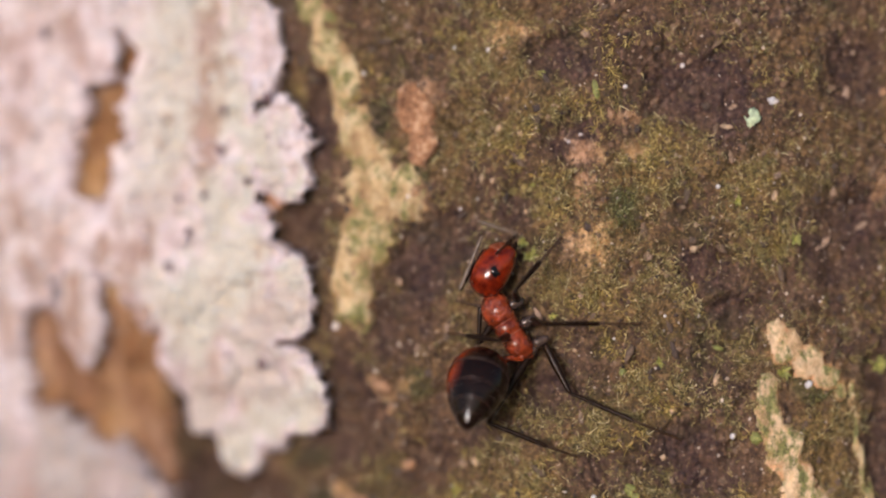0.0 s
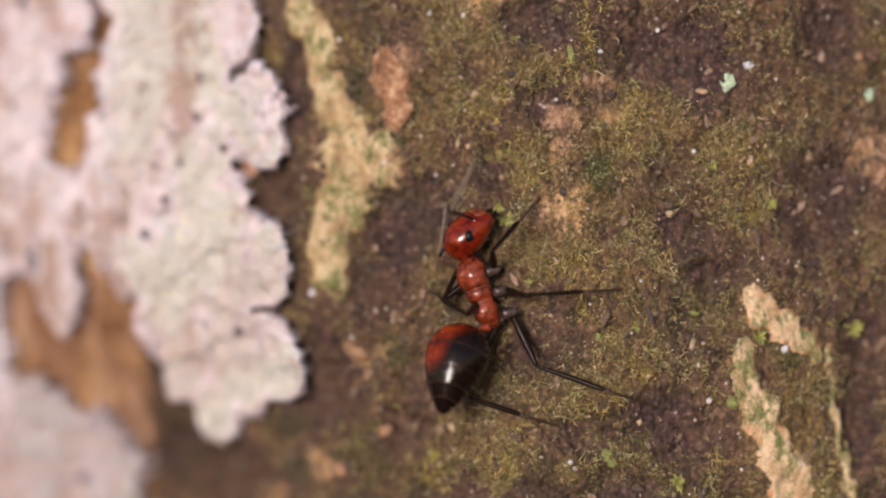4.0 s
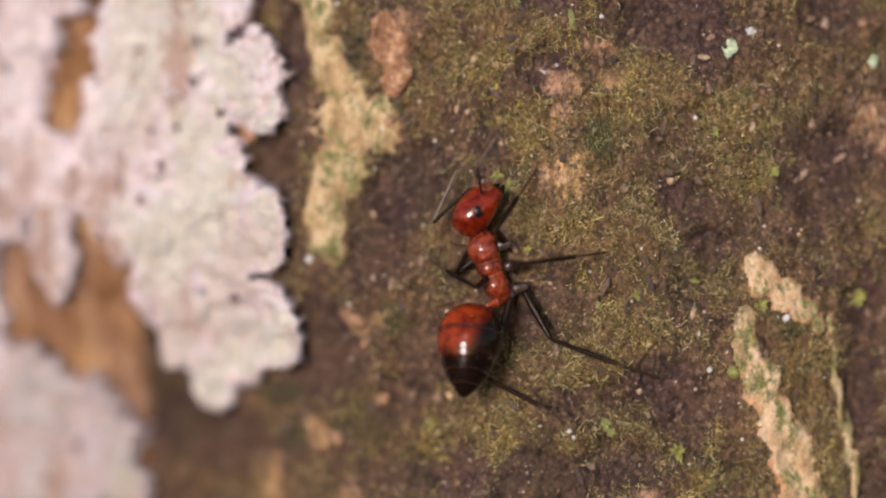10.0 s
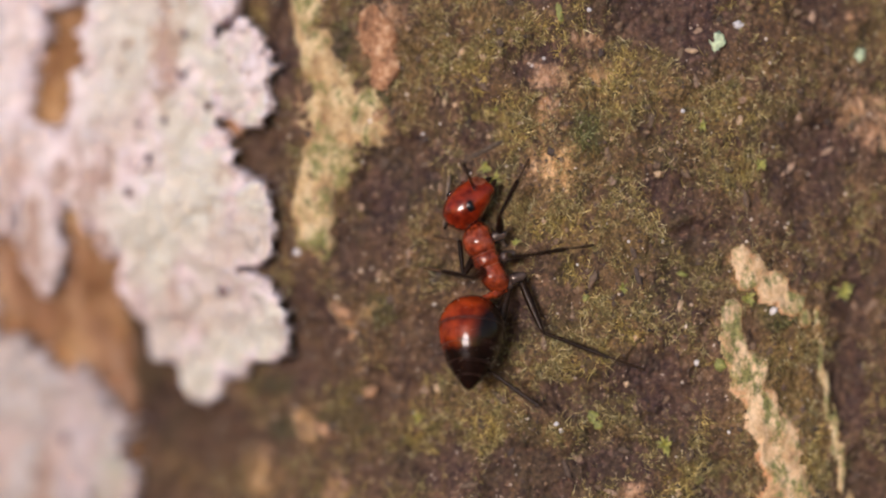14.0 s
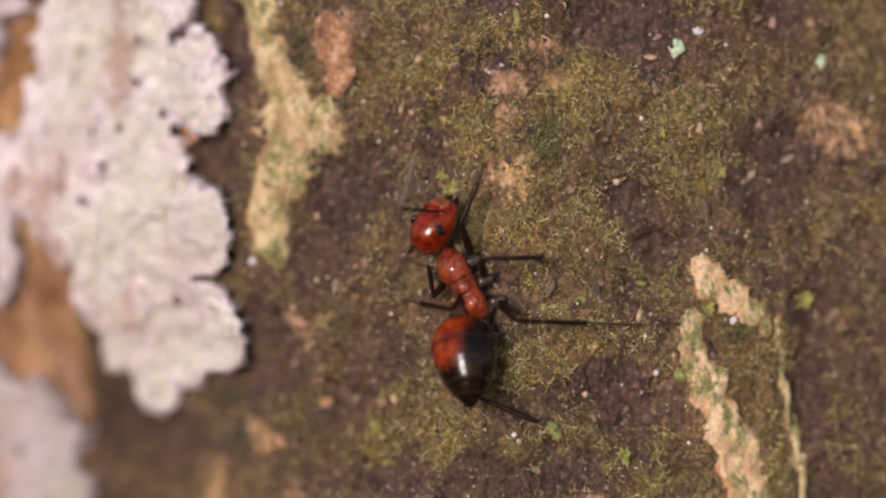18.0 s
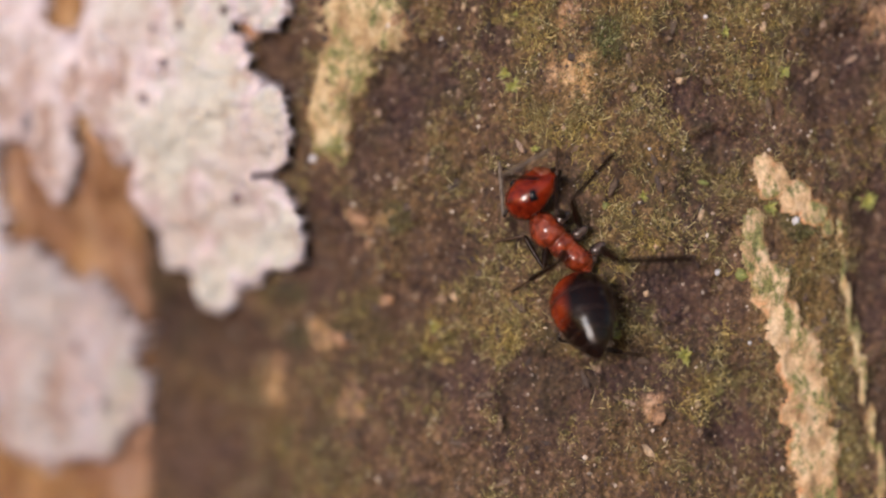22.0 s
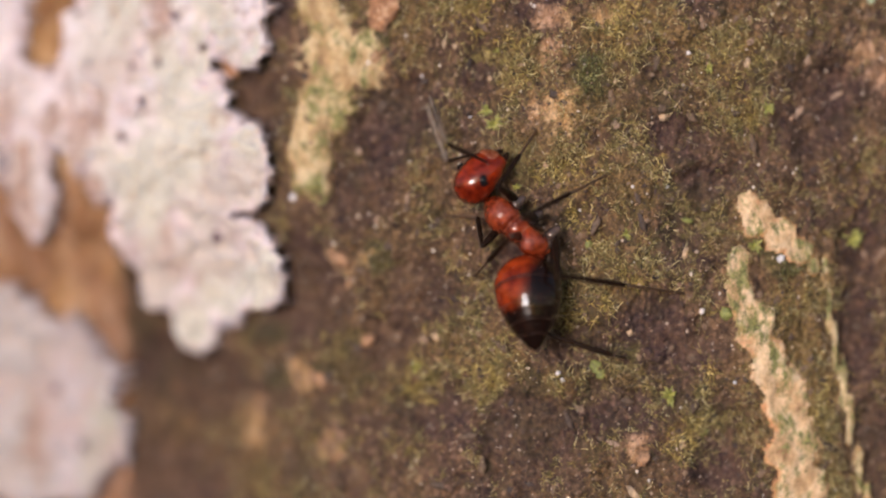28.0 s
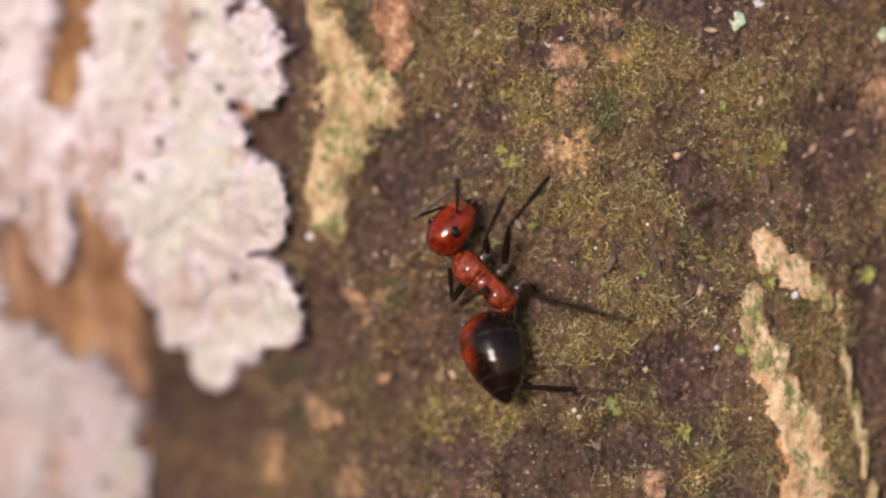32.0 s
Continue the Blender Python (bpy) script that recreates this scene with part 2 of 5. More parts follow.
def gaster_look(n, p):
    """Red in front and down one flank, black along the back and behind, with a thin dark line at the first shell's edge."""
    y, x = n.axis("Y"), n.axis("X")
    wob = n.maths("MULTIPLY", n.maths("SUBTRACT", n.noise(1.1, 4, 0.6), 0.5), 0.0008)
    hind = n.level(n.maths("ADD", y, wob), -0.00215, -0.00165)
    edge = n.maths("ADD", n.maths("MULTIPLY", n.level(n.maths("ABSOLUTE", n.maths("ADD", y, 0.00110)), 0.00002, 0.00012), 0.6), 0.4)
    side = n.maths("SUBTRACT", n.maths("ADD", x, wob), n.maths("MULTIPLY", y, 0.42))
    flank = n.level(side, 0.00105, 0.00035)
    red = n.maths("MULTIPLY", n.maths("MULTIPLY", hind, flank), edge)
    rust = n.ramp(n.noise(2.2, 4, 0.65), (0.35, (0.12, 0.011, 0.002)), (0.62, (0.33, 0.042, 0.006)))
    n.put(p.inputs["Base Color"], n.mix(red, n.ramp(n.noise(3.0, 4, 0.6), (0.35, (0.006, 0.003, 0.002)), (0.65, (0.016, 0.006, 0.004))), rust))
    n.put(p.inputs["Roughness"], n.ramp(n.noise(9.0, 4, 0.65), (0.3, (0.10,) * 3), (0.7, (0.20,) * 3)))
    p.inputs["Specular IOR Level"].default_value = 0.10
    p.inputs["Coat Weight"].default_value, p.inputs["Coat Roughness"].default_value = 0.42, 0.07
    n.put(p.inputs["Normal"], n.bump(n.noise(14.0, 4, 0.65), 0.007))


BARK = material("mossy_bark", bark_look)
PLATE = material("bare_bark", plate_look(0.95, 0.462))
PALE_PLATE = material("pale_bare_bark", plate_look(0.12, 0.472, (0.90, 0.96, 0.92)))
KNOB = material("corky_bark", knob_look)
LICHEN = material("lichen", lichen_look((0.87, 0.765, 0.80), (0.71, 0.69, 0.58)))
# LICHEN a little greener, its colours dimmed for the weaker light low down
DIM_GREEN_LICHEN = material("dim_green_lichen", lichen_look((0.57, 0.50, 0.515), (0.47, 0.48, 0.33)))
FIBRE = material("moss_fibre", fibre_look)
GRAIN = material("bark_grain", grain_look)
SOIL = material("forest_soil", plain((0.07, 0.05, 0.03), 0.9, 0.5, 0.02))
LEAF = material("leaf_bit", plain((0.21, 0.22, 0.055), 0.6))
PALE_LEAF = material("pale_leaf_bit", plain((0.46, 0.55, 0.36), 0.6))
SPRIG = material("moss_sprig", plain((0.30, 0.29, 0.07), 0.6))
TAN = material("tan_chip", plain((0.36, 0.205, 0.115), 0.85))
WHITE = material("white_grit", plain((0.62, 0.58, 0.58), 0.7, 0.25))
STRAW = material("straw_chip", plain((0.46, 0.32, 0.20), 0.8))
DOT = material("lichen_fruit", plain((0.16, 0.10, 0.11), 0.7))
HEAD = material("head_shell", shell_look((0.25, 0.023, 0.003), (0.075, 0.005, 0.001), 0.16, 0.6, 0.006, 0.30))
BODY = material("thorax_shell", shell_look((0.33, 0.050, 0.011), (0.07, 0.006, 0.002), 0.17, 0.8, 0.14, 0.45))
GASTER = material("gaster_shell", gaster_look)
BLACK = material("leg_shell", shell_look((0.018, 0.009, 0.005), (0.008, 0.004, 0.003), 0.28, gloss=0.18))
WHIP = material("antenna_shell", shell_look((0.22, 0.17, 0.13), (0.10, 0.07, 0.05), 0.35))
HIP = material("hip_shell", shell_look((0.085, 0.055, 0.045), (0.025, 0.016, 0.013), 0.14, 0.6))
PALE_LEG = material("tarsus_shell", shell_look((0.10, 0.055, 0.03), (0.045, 0.024, 0.014), 0.4))
EYE = material("eye_shell", shell_look((0.012, 0.012, 0.014), (0.006, 0.006, 0.008), 0.12))
RIM = material("pale_rim", shell_look((0.34, 0.10, 0.045), (0.16, 0.035, 0.015), 0.22))
EDGE = material("shell_edge", shell_look((0.06, 0.030, 0.022), (0.022, 0.010, 0.008), 0.28))


# ---- the lie of the bark ----
TABLES = {}


def lattice(x, y, seed):
    """Smooth noise of unit step, 0 to 1."""
    grid = TABLES.setdefault(seed, None)
    if grid is None:
        grid = TABLES[seed] = np.random.RandomState(seed).rand(256, 256)
    i, j = np.floor(x).astype(int), np.floor(y).astype(int)
    u, v = x - i, y - j
    u, v = u * u * u * (u * (6 * u - 15) + 10), v * v * v * (v * (6 * v - 15) + 10)
    i0, i1, j0, j1 = i % 256, (i + 1) % 256, j % 256, (j + 1) % 256
    return (grid[i0, j0] * (1 - u) + grid[i1, j0] * u) * (1 - v) + (grid[i0, j1] * (1 - u) + grid[i1, j1] * u) * v


def rough(x, y, step, octaves, seed, gain=0.55):
    total, amp, norm = 0.0, 1.0, 0.0
    for k in range(octaves):
        total = total + amp * lattice(x / step + 7.3 * k, y / step + 3.1 * k, seed + k)
        norm, amp, step = norm + amp, amp * gain, step / 2.03
    return total / norm


def blobs(s, z, ovals, ragged=0.35, step=1.1, seed=50, teeth=0.0):
    """About 1 in the middle of the ovals, 0 on their torn outline, below 0 outside."""
    f = np.full(np.shape(s), -3.0)
    for a, b, ra, rb in ovals:
        f = np.maximum(f, 1 - np.hypot((s - a) / ra, (z - b) / rb))
    f = f + ragged * (rough(s, z, step, 5, seed, 0.72) - 0.5)
    return f + teeth * (rough(s, z, 0.42, 3, seed + 3, 0.8) - 0.5) if teeth else f


def smooth(f, low, high):
    u = np.clip((f - low) / (high - low), 0, 1)
    return u * u * (3 - 2 * u)


MAIN_LICHEN = [(-16.5, -3.0, 1.1, 2.0), (-17.3, -1.6, 1.0, 1.4), (-16.0, -5.0, 0.9, 1.2), (-13.74, 6.57, 1.27, 2.36), (-12.77, 3.57, 1.36, 1.64), (-12.38, 2.44, 1.0, 1.0), (-15.72, 3.59, 2.73, 5.45), (-16.32, 7.18, 2.0, 2.91), (-13.94, -1.1, 1.64, 2.91), (-12.29, -1.47, 0.87, 1.54), (-13.35, -4.65, 2.0, 1.82), (-11.81, -5.01, 0.82, 1.18), (-14.73, -6.36, 0.82, 1.09), (-15.72, -4.5, 1.09, 1.64), (-17.74, 0.78, 1.64, 3.27), (-17.33, 9.47, 3.64, 2.54), (-15.92, -1.96, 1.54, 2.18), (-18.57, 0.4, 1.27, 1.45)]
SIDE_LICHEN = [(-19.7, 6.9, 1.1, 1.5), (-21.75, 6.16, 1.91, 4.73), (-20.24, -1.98, 0.91, 2.18), (-21.75, 0.4, 1.27, 2.18), (-20.67, 0.88, 1.54, 1.09), (-23.97, -1.14, 1.64, 7.27), (-22.62, 10.41, 2.73, 2.73)]
LOW_LICHEN = [(-22.07, -7.47, 2.09, 2.18), (-20.67, -8.77, 3.0, 2.54), (-19.4, -10.45, 1.91, 2.09), (-21.31, -10.71, 2.73, 2.18), (-23.97, -8.5, 2.73, 2.91)]
STRIP = [(-11.14, 7.08, 0.64, 1.09), (-11.61, 8.21, 0.55, 0.91), (-10.47, 5.4, 0.58, 1.36), (-9.99, 3.91, 0.64, 1.27), (-9.52, 1.69, 1.05, 2.36), (-10.13, -1.09, 0.76, 1.64), (-8.3, 1.87, 0.73, 1.09)]
KNOB_SPOTS = [(-7.93, 4.45, 0.65, 0.82), (-7.74, 3.43, 0.55, 0.73), (-8.11, 5.1, 0.45, 0.45), (-12.96, 1.74, 0.36, 0.47)]
RIDGE = [(3.8, -2.72, 0.4, 0.47), (4.17, -3.18, 0.62, 0.62), (4.83, -3.64, 0.65, 0.55), (5.5, -4.16, 0.51, 0.47), (5.97, -4.61, 0.25, 0.36), (3.55, -4.64, 0.44, 0.65), (3.63, -5.55, 0.47, 0.73), (4.08, -6.56, 0.69, 0.87), (4.57, -7.67, 0.8, 1.0), (5.06, -8.87, 0.87, 1.18), (5.4, -10.25, 0.87, 1.27), (5.59, -11.63, 0.87, 1.27), (5.74, -13.01, 0.82, 1.45), (5.88, -14.48, 0.82, 1.27)]
SPLINTER = [(6.41, -4.76, 0.15, 0.65), (6.55, -5.87, 0.15, 0.82), (6.78, -7.16, 0.16, 0.91), (7.05, -8.27, 0.18, 1.0), (7.28, -9.56, 0.18, 1.0), (7.61, -11.04, 0.18, 0.91), (7.89, -12.34, 0.18, 0.91)]
PALE = [(-1.16, 4.16, 0.76, 0.44), (8.77, 1.78, 1.36, 1.36), (-2.34, 3.02, 1.09, 0.82), (-2.07, 0.2, 1.09, 1.09), (-0.71, 3.29, 0.73, 0.55), (-7.46, 5.0, 0.55, 1.09), (-10.66, -8.15, 0.91, 0.91), (-8.58, -4.6, 0.91, 0.55), (-9.52, -10.35, 0.73, 1.09), (-12.77, -9.69, 0.73, 1.45), (0.38, -10.34, 0.55, 0.73), (-4.88, 6.98, 1.09, 0.73), (-2.34, 1.84, 0.73, 0.73)]
# purple-brown bark zones; those at the lichen's edge and notch paint its shadow
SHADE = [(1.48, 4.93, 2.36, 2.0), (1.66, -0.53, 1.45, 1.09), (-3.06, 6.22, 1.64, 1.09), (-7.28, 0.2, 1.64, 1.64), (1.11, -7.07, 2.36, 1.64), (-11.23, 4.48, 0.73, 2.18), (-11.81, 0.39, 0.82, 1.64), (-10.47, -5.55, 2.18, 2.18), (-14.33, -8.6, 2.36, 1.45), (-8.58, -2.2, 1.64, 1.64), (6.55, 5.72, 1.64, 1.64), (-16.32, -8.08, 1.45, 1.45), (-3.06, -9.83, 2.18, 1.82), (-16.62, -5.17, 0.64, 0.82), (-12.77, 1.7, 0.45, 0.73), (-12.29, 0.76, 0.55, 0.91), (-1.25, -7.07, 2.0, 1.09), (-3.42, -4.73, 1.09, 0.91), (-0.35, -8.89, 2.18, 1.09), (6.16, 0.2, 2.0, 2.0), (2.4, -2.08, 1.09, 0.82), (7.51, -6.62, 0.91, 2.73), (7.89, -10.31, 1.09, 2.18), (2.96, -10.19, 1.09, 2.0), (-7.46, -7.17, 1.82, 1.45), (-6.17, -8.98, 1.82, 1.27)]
FUZZ = [(-5.25, 6.07, 2.0, 1.64), (-0.17, -1.62, 2.0, 1.45), (-1.98, -5.44, 2.0, 1.27), (2.03, -3.26, 1.64, 1.09), (-3.79, 2.03, 1.45, 1.09), (-7.09, 2.96, 1.09, 1.45), (0.56, 2.56, 2.18, 1.64), (-1.25, -0.35, 1.09, 1.09), (5.78, -5.85, 0.91, 1.45), (5.97, -8.43, 1.09, 1.64), (2.4, -9.45, 1.82, 1.45), (-4.88, -7.67, 1.82, 1.09), (2.96, 2.21, 1.45, 1.09), (-6.35, 4.8, 1.09, 1.09), (5.59, -5.85, 0.82, 1.09), (5.97, -7.69, 0.73, 1.27), (6.36, -9.36, 0.82, 1.27), (6.45, -11.2, 0.82, 1.45), (5.21, -5.85, 0.73, 0.91), (5.59, -7.32, 0.73, 1.09), (5.97, -8.8, 0.73, 1.09)]

PALE += [(-1.19, 4.21, 0.75, 0.42), (-2.47, 0.16, 0.60, 0.50), (-2.37, 2.14, 0.75, 0.62), (7.78, 1.99, 1.0, 1.2), (-9.37, -4.39, 0.8, 0.5), (-12.69, -9.32, 0.45, 1.0), (-7.75, 1.66, 0.5, 0.55)]
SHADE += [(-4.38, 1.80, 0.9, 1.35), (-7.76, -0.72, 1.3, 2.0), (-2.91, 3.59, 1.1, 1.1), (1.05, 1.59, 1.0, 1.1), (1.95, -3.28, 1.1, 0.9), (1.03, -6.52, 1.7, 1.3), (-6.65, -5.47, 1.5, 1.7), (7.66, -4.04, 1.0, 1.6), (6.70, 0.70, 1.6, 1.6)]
FUZZ += [(-4.19, 4.52, 2.3, 1.5), (-2.92, -0.92, 1.6, 1.0), (-0.58, -1.65, 1.7, 1.1), (-0.41, -4.72, 1.8, 1.0), (-0.78, -8.14, 2.1, 1.0), (-6.23, 4.19, 1.2, 1.2), (-5.9, -8.2, 1.6, 1.2), (3.6, 0.2, 1.6, 0.9), (5.6, -6.5, 1.0, 1.7), (6.3, -9.0, 1.0, 1.9), (6.0, -5.4, 0.9, 1.0)]
LEAFY = [(-1.11, 1.41, 0.60, 0.85), (-9.27, 4.25, 0.55, 1.0), (4.95, -4.39, 0.75, 0.75), (-11.6, -8.35, 0.8, 0.6), (-12.97, 2.27, 0.4, 0.6), (-8.0, -4.4, 0.7, 0.7), (-12.0, -6.9, 1.0, 0.5), (-7.9, 2.6, 0.5, 0.6)]

def relief(s, z):
    """Height of the bark over the stem's round, in millimetres."""
    h = 0.55 * (rough(s * 1.4, z * 0.6, 3.2, 3, 11) - 0.5)
    h = h + 0.62 * (rough(s, z * 0.8, 0.85, 4, 21, 0.65) - 0.5)
    h = h + 0.26 * (rough(s, z, 0.26, 3, 31, 0.7) - 0.5)
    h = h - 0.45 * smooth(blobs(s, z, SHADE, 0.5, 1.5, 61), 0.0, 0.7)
    h = h - 0.10 * smooth(np.abs(rough(s * 1.8, z * 0.5, 2.2, 2, 41) - 0.5), 0.035, 0.0)
    return h


def place(s, z, h):
    """Points h millimetres over the round of the stem, in metres."""
    a, fall = s / R, sink(s)
    r = R + h - swell(s) - hollow(s, z) - fall
    x = X0 + r * np.sin(a)
    return np.stack([(x + (x - 1.5) * fall / 88) * MM, (R - r * np.cos(a)) * MM, (z + (z + 2.0) * fall / 88) * MM], -1)


def sink(s):
    """How far the lichen side lies behind the rib."""
    return 1.6 * smooth(-s, 10.3, 14.5) * smooth(-s, 60, 30)


def swell(s):
    """How far the bark falls away beside the low rib that runs up the stem."""
    return 1.1 * (1 - np.exp(-((s / 6.5) ** 2)))


def hollow(s, z):
    """How far the bark falls away low on the lichen side."""
    return 1.9 * smooth(-s, 4.5, 15) * smooth(-z, 0, 9) * smooth(-s, 60, 30) * smooth(-z, 300, 60)


def mesh_of(name, points, faces, mat, layers=(), flat=False):
    """A mesh from arrays of points and of faces with one number of corners."""
    me = bpy.data.meshes.new(name)
    faces = np.asarray(faces, np.int32)
    me.vertices.add(len(points))
    me.vertices.foreach_set("co", np.asarray(points, np.float32).ravel())
    me.loops.add(faces.size)
    me.loops.foreach_set("vertex_index", faces.ravel())
    me.polygons.add(len(faces))
    me.polygons.foreach_set("loop_start", np.arange(0, faces.size, faces.shape[1], dtype=np.int32))
    me.polygons.foreach_set("use_smooth", np.full(len(faces), not flat))
    for key, values in layers:
        me.attributes.new(key, "FLOAT", "POINT").data.foreach_set("value", np.asarray(values, np.float32))
    me.update(calc_edges=True)
    me.materials.append(mat)
    return me


def part(name, data, parent, label=""):
    """A mesh, or a bmesh, as one object under its thing."""
    ob = new(name, data)
    ob.parent = parent
    return tagged(ob, label)


def grid_faces(rows, cols):
    k = np.arange(rows * cols).reshape(rows, cols)
    return np.stack([k[:-1, :-1], k[:-1, 1:], k[1:, 1:], k[1:, :-1]], -1).reshape(-1, 4)


# ---- ground and stem ----
n_ring = 48
ground_pts = [(0, 0, 0)] + [(r * math.cos(a), r * math.sin(a), 0.02 * math.sin(3 * a + r)) for r in (0.5, 2, 8, 40, 400) for a in np.linspace(0, 2 * math.pi, n_ring, endpoint=False)]
ground_mesh = bpy.data.meshes.new("ground")
ground_mesh.from_pydata(ground_pts, [], [(0, 1 + k, 1 + (k + 1) % n_ring) for k in range(n_ring)] + [
    (1 + r * n_ring + k, 1 + (r + 1) * n_ring + k, 1 + (r + 1) * n_ring + (k + 1) % n_ring, 1 + r * n_ring + (k + 1) % n_ring) for r in range(4) for k in range(n_ring)])
ground_mesh.materials.append(SOIL)
ground = tagged(new("ground", ground_mesh), "dark forest soil under the tree", "ground", kind="structure")
ground.location = (X0 * MM, R * MM, -1.2)

tree = tagged(new("tree_trunk"), "slim tree trunk with mossy brown bark and pale lichen crusts", "tree")
ring = 2 * math.pi * R
s_line = np.concatenate([np.linspace(-ring / 2, -24.5, 40)[:-1], np.arange(-24.5, 19.0, 0.055), np.linspace(19.0, ring / 2, 40)])
z_line = np.concatenate([np.linspace(-1215, -19, 50)[:-1], np.arange(-19, 11.5, 0.055), np.linspace(11.5, 900, 40)])
S, Z = np.meshgrid(s_line, z_line)
h_bark = relief(S, Z)
h_bark = h_bark + 6.0 * smooth(np.abs(S), 26, 90) * (rough(S, Z * 0.4, 30, 3, 71) - 0.5)
h_bark[:, -1] = h_bark[:, 0]
moss_field = np.clip(0.30 + 0.8 * smooth(blobs(S, Z, FUZZ, 1.7, 1.2, 81), -0.4, 0.8) - 0.5 * smooth(blobs(S, Z, SHADE, 0.6, 1.3, 61), 0, 0.6), 0, 1)
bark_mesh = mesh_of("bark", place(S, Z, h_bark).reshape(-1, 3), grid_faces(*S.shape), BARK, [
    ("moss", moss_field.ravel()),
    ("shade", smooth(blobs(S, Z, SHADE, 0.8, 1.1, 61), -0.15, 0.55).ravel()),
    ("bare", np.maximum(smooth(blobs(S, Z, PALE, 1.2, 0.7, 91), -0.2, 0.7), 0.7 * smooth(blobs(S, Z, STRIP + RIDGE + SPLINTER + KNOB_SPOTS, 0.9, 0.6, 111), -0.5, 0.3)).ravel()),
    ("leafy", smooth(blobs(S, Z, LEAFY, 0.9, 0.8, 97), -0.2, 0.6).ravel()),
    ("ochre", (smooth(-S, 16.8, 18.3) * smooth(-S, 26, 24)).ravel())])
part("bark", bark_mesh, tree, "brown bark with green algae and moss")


def crust(name, ovals, thick, mat, owner, label, ragged=0.4, step=0.9, seed=101, cell=0.07, lumps=0.25, steep=0.22, teeth=0.0):
    """A plate that lies on the bark, with a torn outline and a lumpy top."""
    a = np.array(ovals)
    s = np.arange((a[:, 0] - a[:, 2]).min() - 1, (a[:, 0] + a[:, 2]).max() + 1, cell)
    z = np.arange((a[:, 1] - a[:, 3]).min() - 1, (a[:, 1] + a[:, 3]).max() + 1, cell)
    s, z = np.meshgrid(s, z)
    f = blobs(s, z, ovals, ragged, step, seed, teeth)
    up = np.sqrt(np.clip(f / steep, 0, 1) * (2 - np.clip(f / steep, 0, 1)))
    h = relief(s, z) * (1 - 0.6 * up) + up * thick - 0.12
    h = h + up * lumps * (rough(s, z, 1.3, 3, seed + 9, 0.6) - 0.5) + up * lumps * 0.6 * (rough(s, z, 0.32, 2, seed + 15) - 0.5)
    spot = place(s, z, h).reshape(-1, 3)
    rim = smooth(f, 0.30, 0.05).ravel()
    faces = grid_faces(*s.shape)
    inside = (f.ravel()[faces] > -0.02).all(1)
    made = []
    for piece in pieces(inside.reshape(s.shape[0] - 1, s.shape[1] - 1)):
        own = faces[piece.ravel()]
        used, flat = np.unique(own, return_inverse=True)
        made.append(part(name, mesh_of(name, spot[used], flat.reshape(-1, 4), mat, [("rim", rim[used])]), owner, label))
    return made


def pieces(cells, least=60):
    """The connected patches of a grid of cells, small crumbs left out."""
    left, out = cells.copy(), []
    while left.any():
        first = np.argwhere(left)[0]
        stack, seen = [tuple(first)], np.zeros_like(left)
        left[tuple(first)] = False
        while stack:
            i, j = stack.pop()
            seen[i, j] = True
            for a, b in ((i + 1, j), (i - 1, j), (i, j + 1), (i, j - 1)):
                if 0 <= a < left.shape[0] and 0 <= b < left.shape[1] and left[a, b]:
                    left[a, b] = False
                    stack.append((a, b))
        if seen.sum() >= least:
            out.append(seen)
    return out


crust("bark_plate", STRIP, 0.22, PALE_PLATE, tree, "pale tan strip of bare bark", 0.9, 0.6, 111, steep=0.5)
crust("bark_plate", RIDGE, 0.34, PLATE, tree, "orange-tan bare bark ridge with green algae", 1.0, 0.75, 131, lumps=0.16, steep=0.30, teeth=0.35)
crust("bark_plate", SPLINTER, 0.22, PALE_PLATE, tree, "thin pale line of bare bark", 1.1, 0.4, 137, steep=0.5)
crust("bark_knob", KNOB_SPOTS, 0.40, KNOB, tree, "reddish brown corky knob", 0.8, 0.5, 151)


def lichen(ovals, thick, label, seed, skin=LICHEN):
    ob = tagged(new("lichen_crust"), label, "lichen", "lichen crusts")
    crust("thallus", ovals, thick, skin, ob, "", 0.7, 0.9, seed, 0.065, 0.6, 0.14, 0.36)
    return ob


main_lichen = lichen(MAIN_LICHEN, 0.95, "thick pinkish white and pale green lichen with a lobed edge", 171)
side_lichen = lichen(SIDE_LICHEN, 0.9, "pale pinkish lichen crust beside a brown bark channel", 191)
low_lichen = lichen(LOW_LICHEN, 0.9, "pale grey-green lichen lobe low on the trunk", 211, DIM_GREEN_LICHEN)


# ---- moss and grain ----
rng = np.random.RandomState(5)


def scatter(count, keep):
    s, z = rng.uniform(-15.0, 16.5, count), rng.uniform(-18.5, 11, count)
    go = rng.rand(count) < keep(s, z)
    return s[go], z[go]


def covered(s, z):
    return np.maximum(blobs(s, z, MAIN_LICHEN, 0.7, 0.9, 171), blobs(s, z, LOW_LICHEN, 0.7, 0.9, 211)) > -0.03


def moss_keep(s, z):
    k = 0.17 + 0.60 * smooth(blobs(s, z, FUZZ, 1.7, 1.2, 81), -0.4, 0.8) - 0.22 * smooth(blobs(s, z, SHADE, 0.6, 1.3, 61), 0, 0.6)
    k = k * (0.05 + 1.8 * smooth(rough(s, z, 0.8, 4, 231, 0.75), 0.42, 0.62))
    k = k * (1 - 0.8 * smooth(blobs(s, z, STRIP, 0.9, 0.6, 111), 0, 0.2)) * (1 - 0.45 * smooth(blobs(s, z, PALE, 1.8, 0.5, 91), 0, 0.7)) * (1 - 0.65 * smooth(blobs(s, z, RIDGE, 1.0, 0.75, 131), 0, 0.2))
    return np.where(covered(s, z), 0, k)


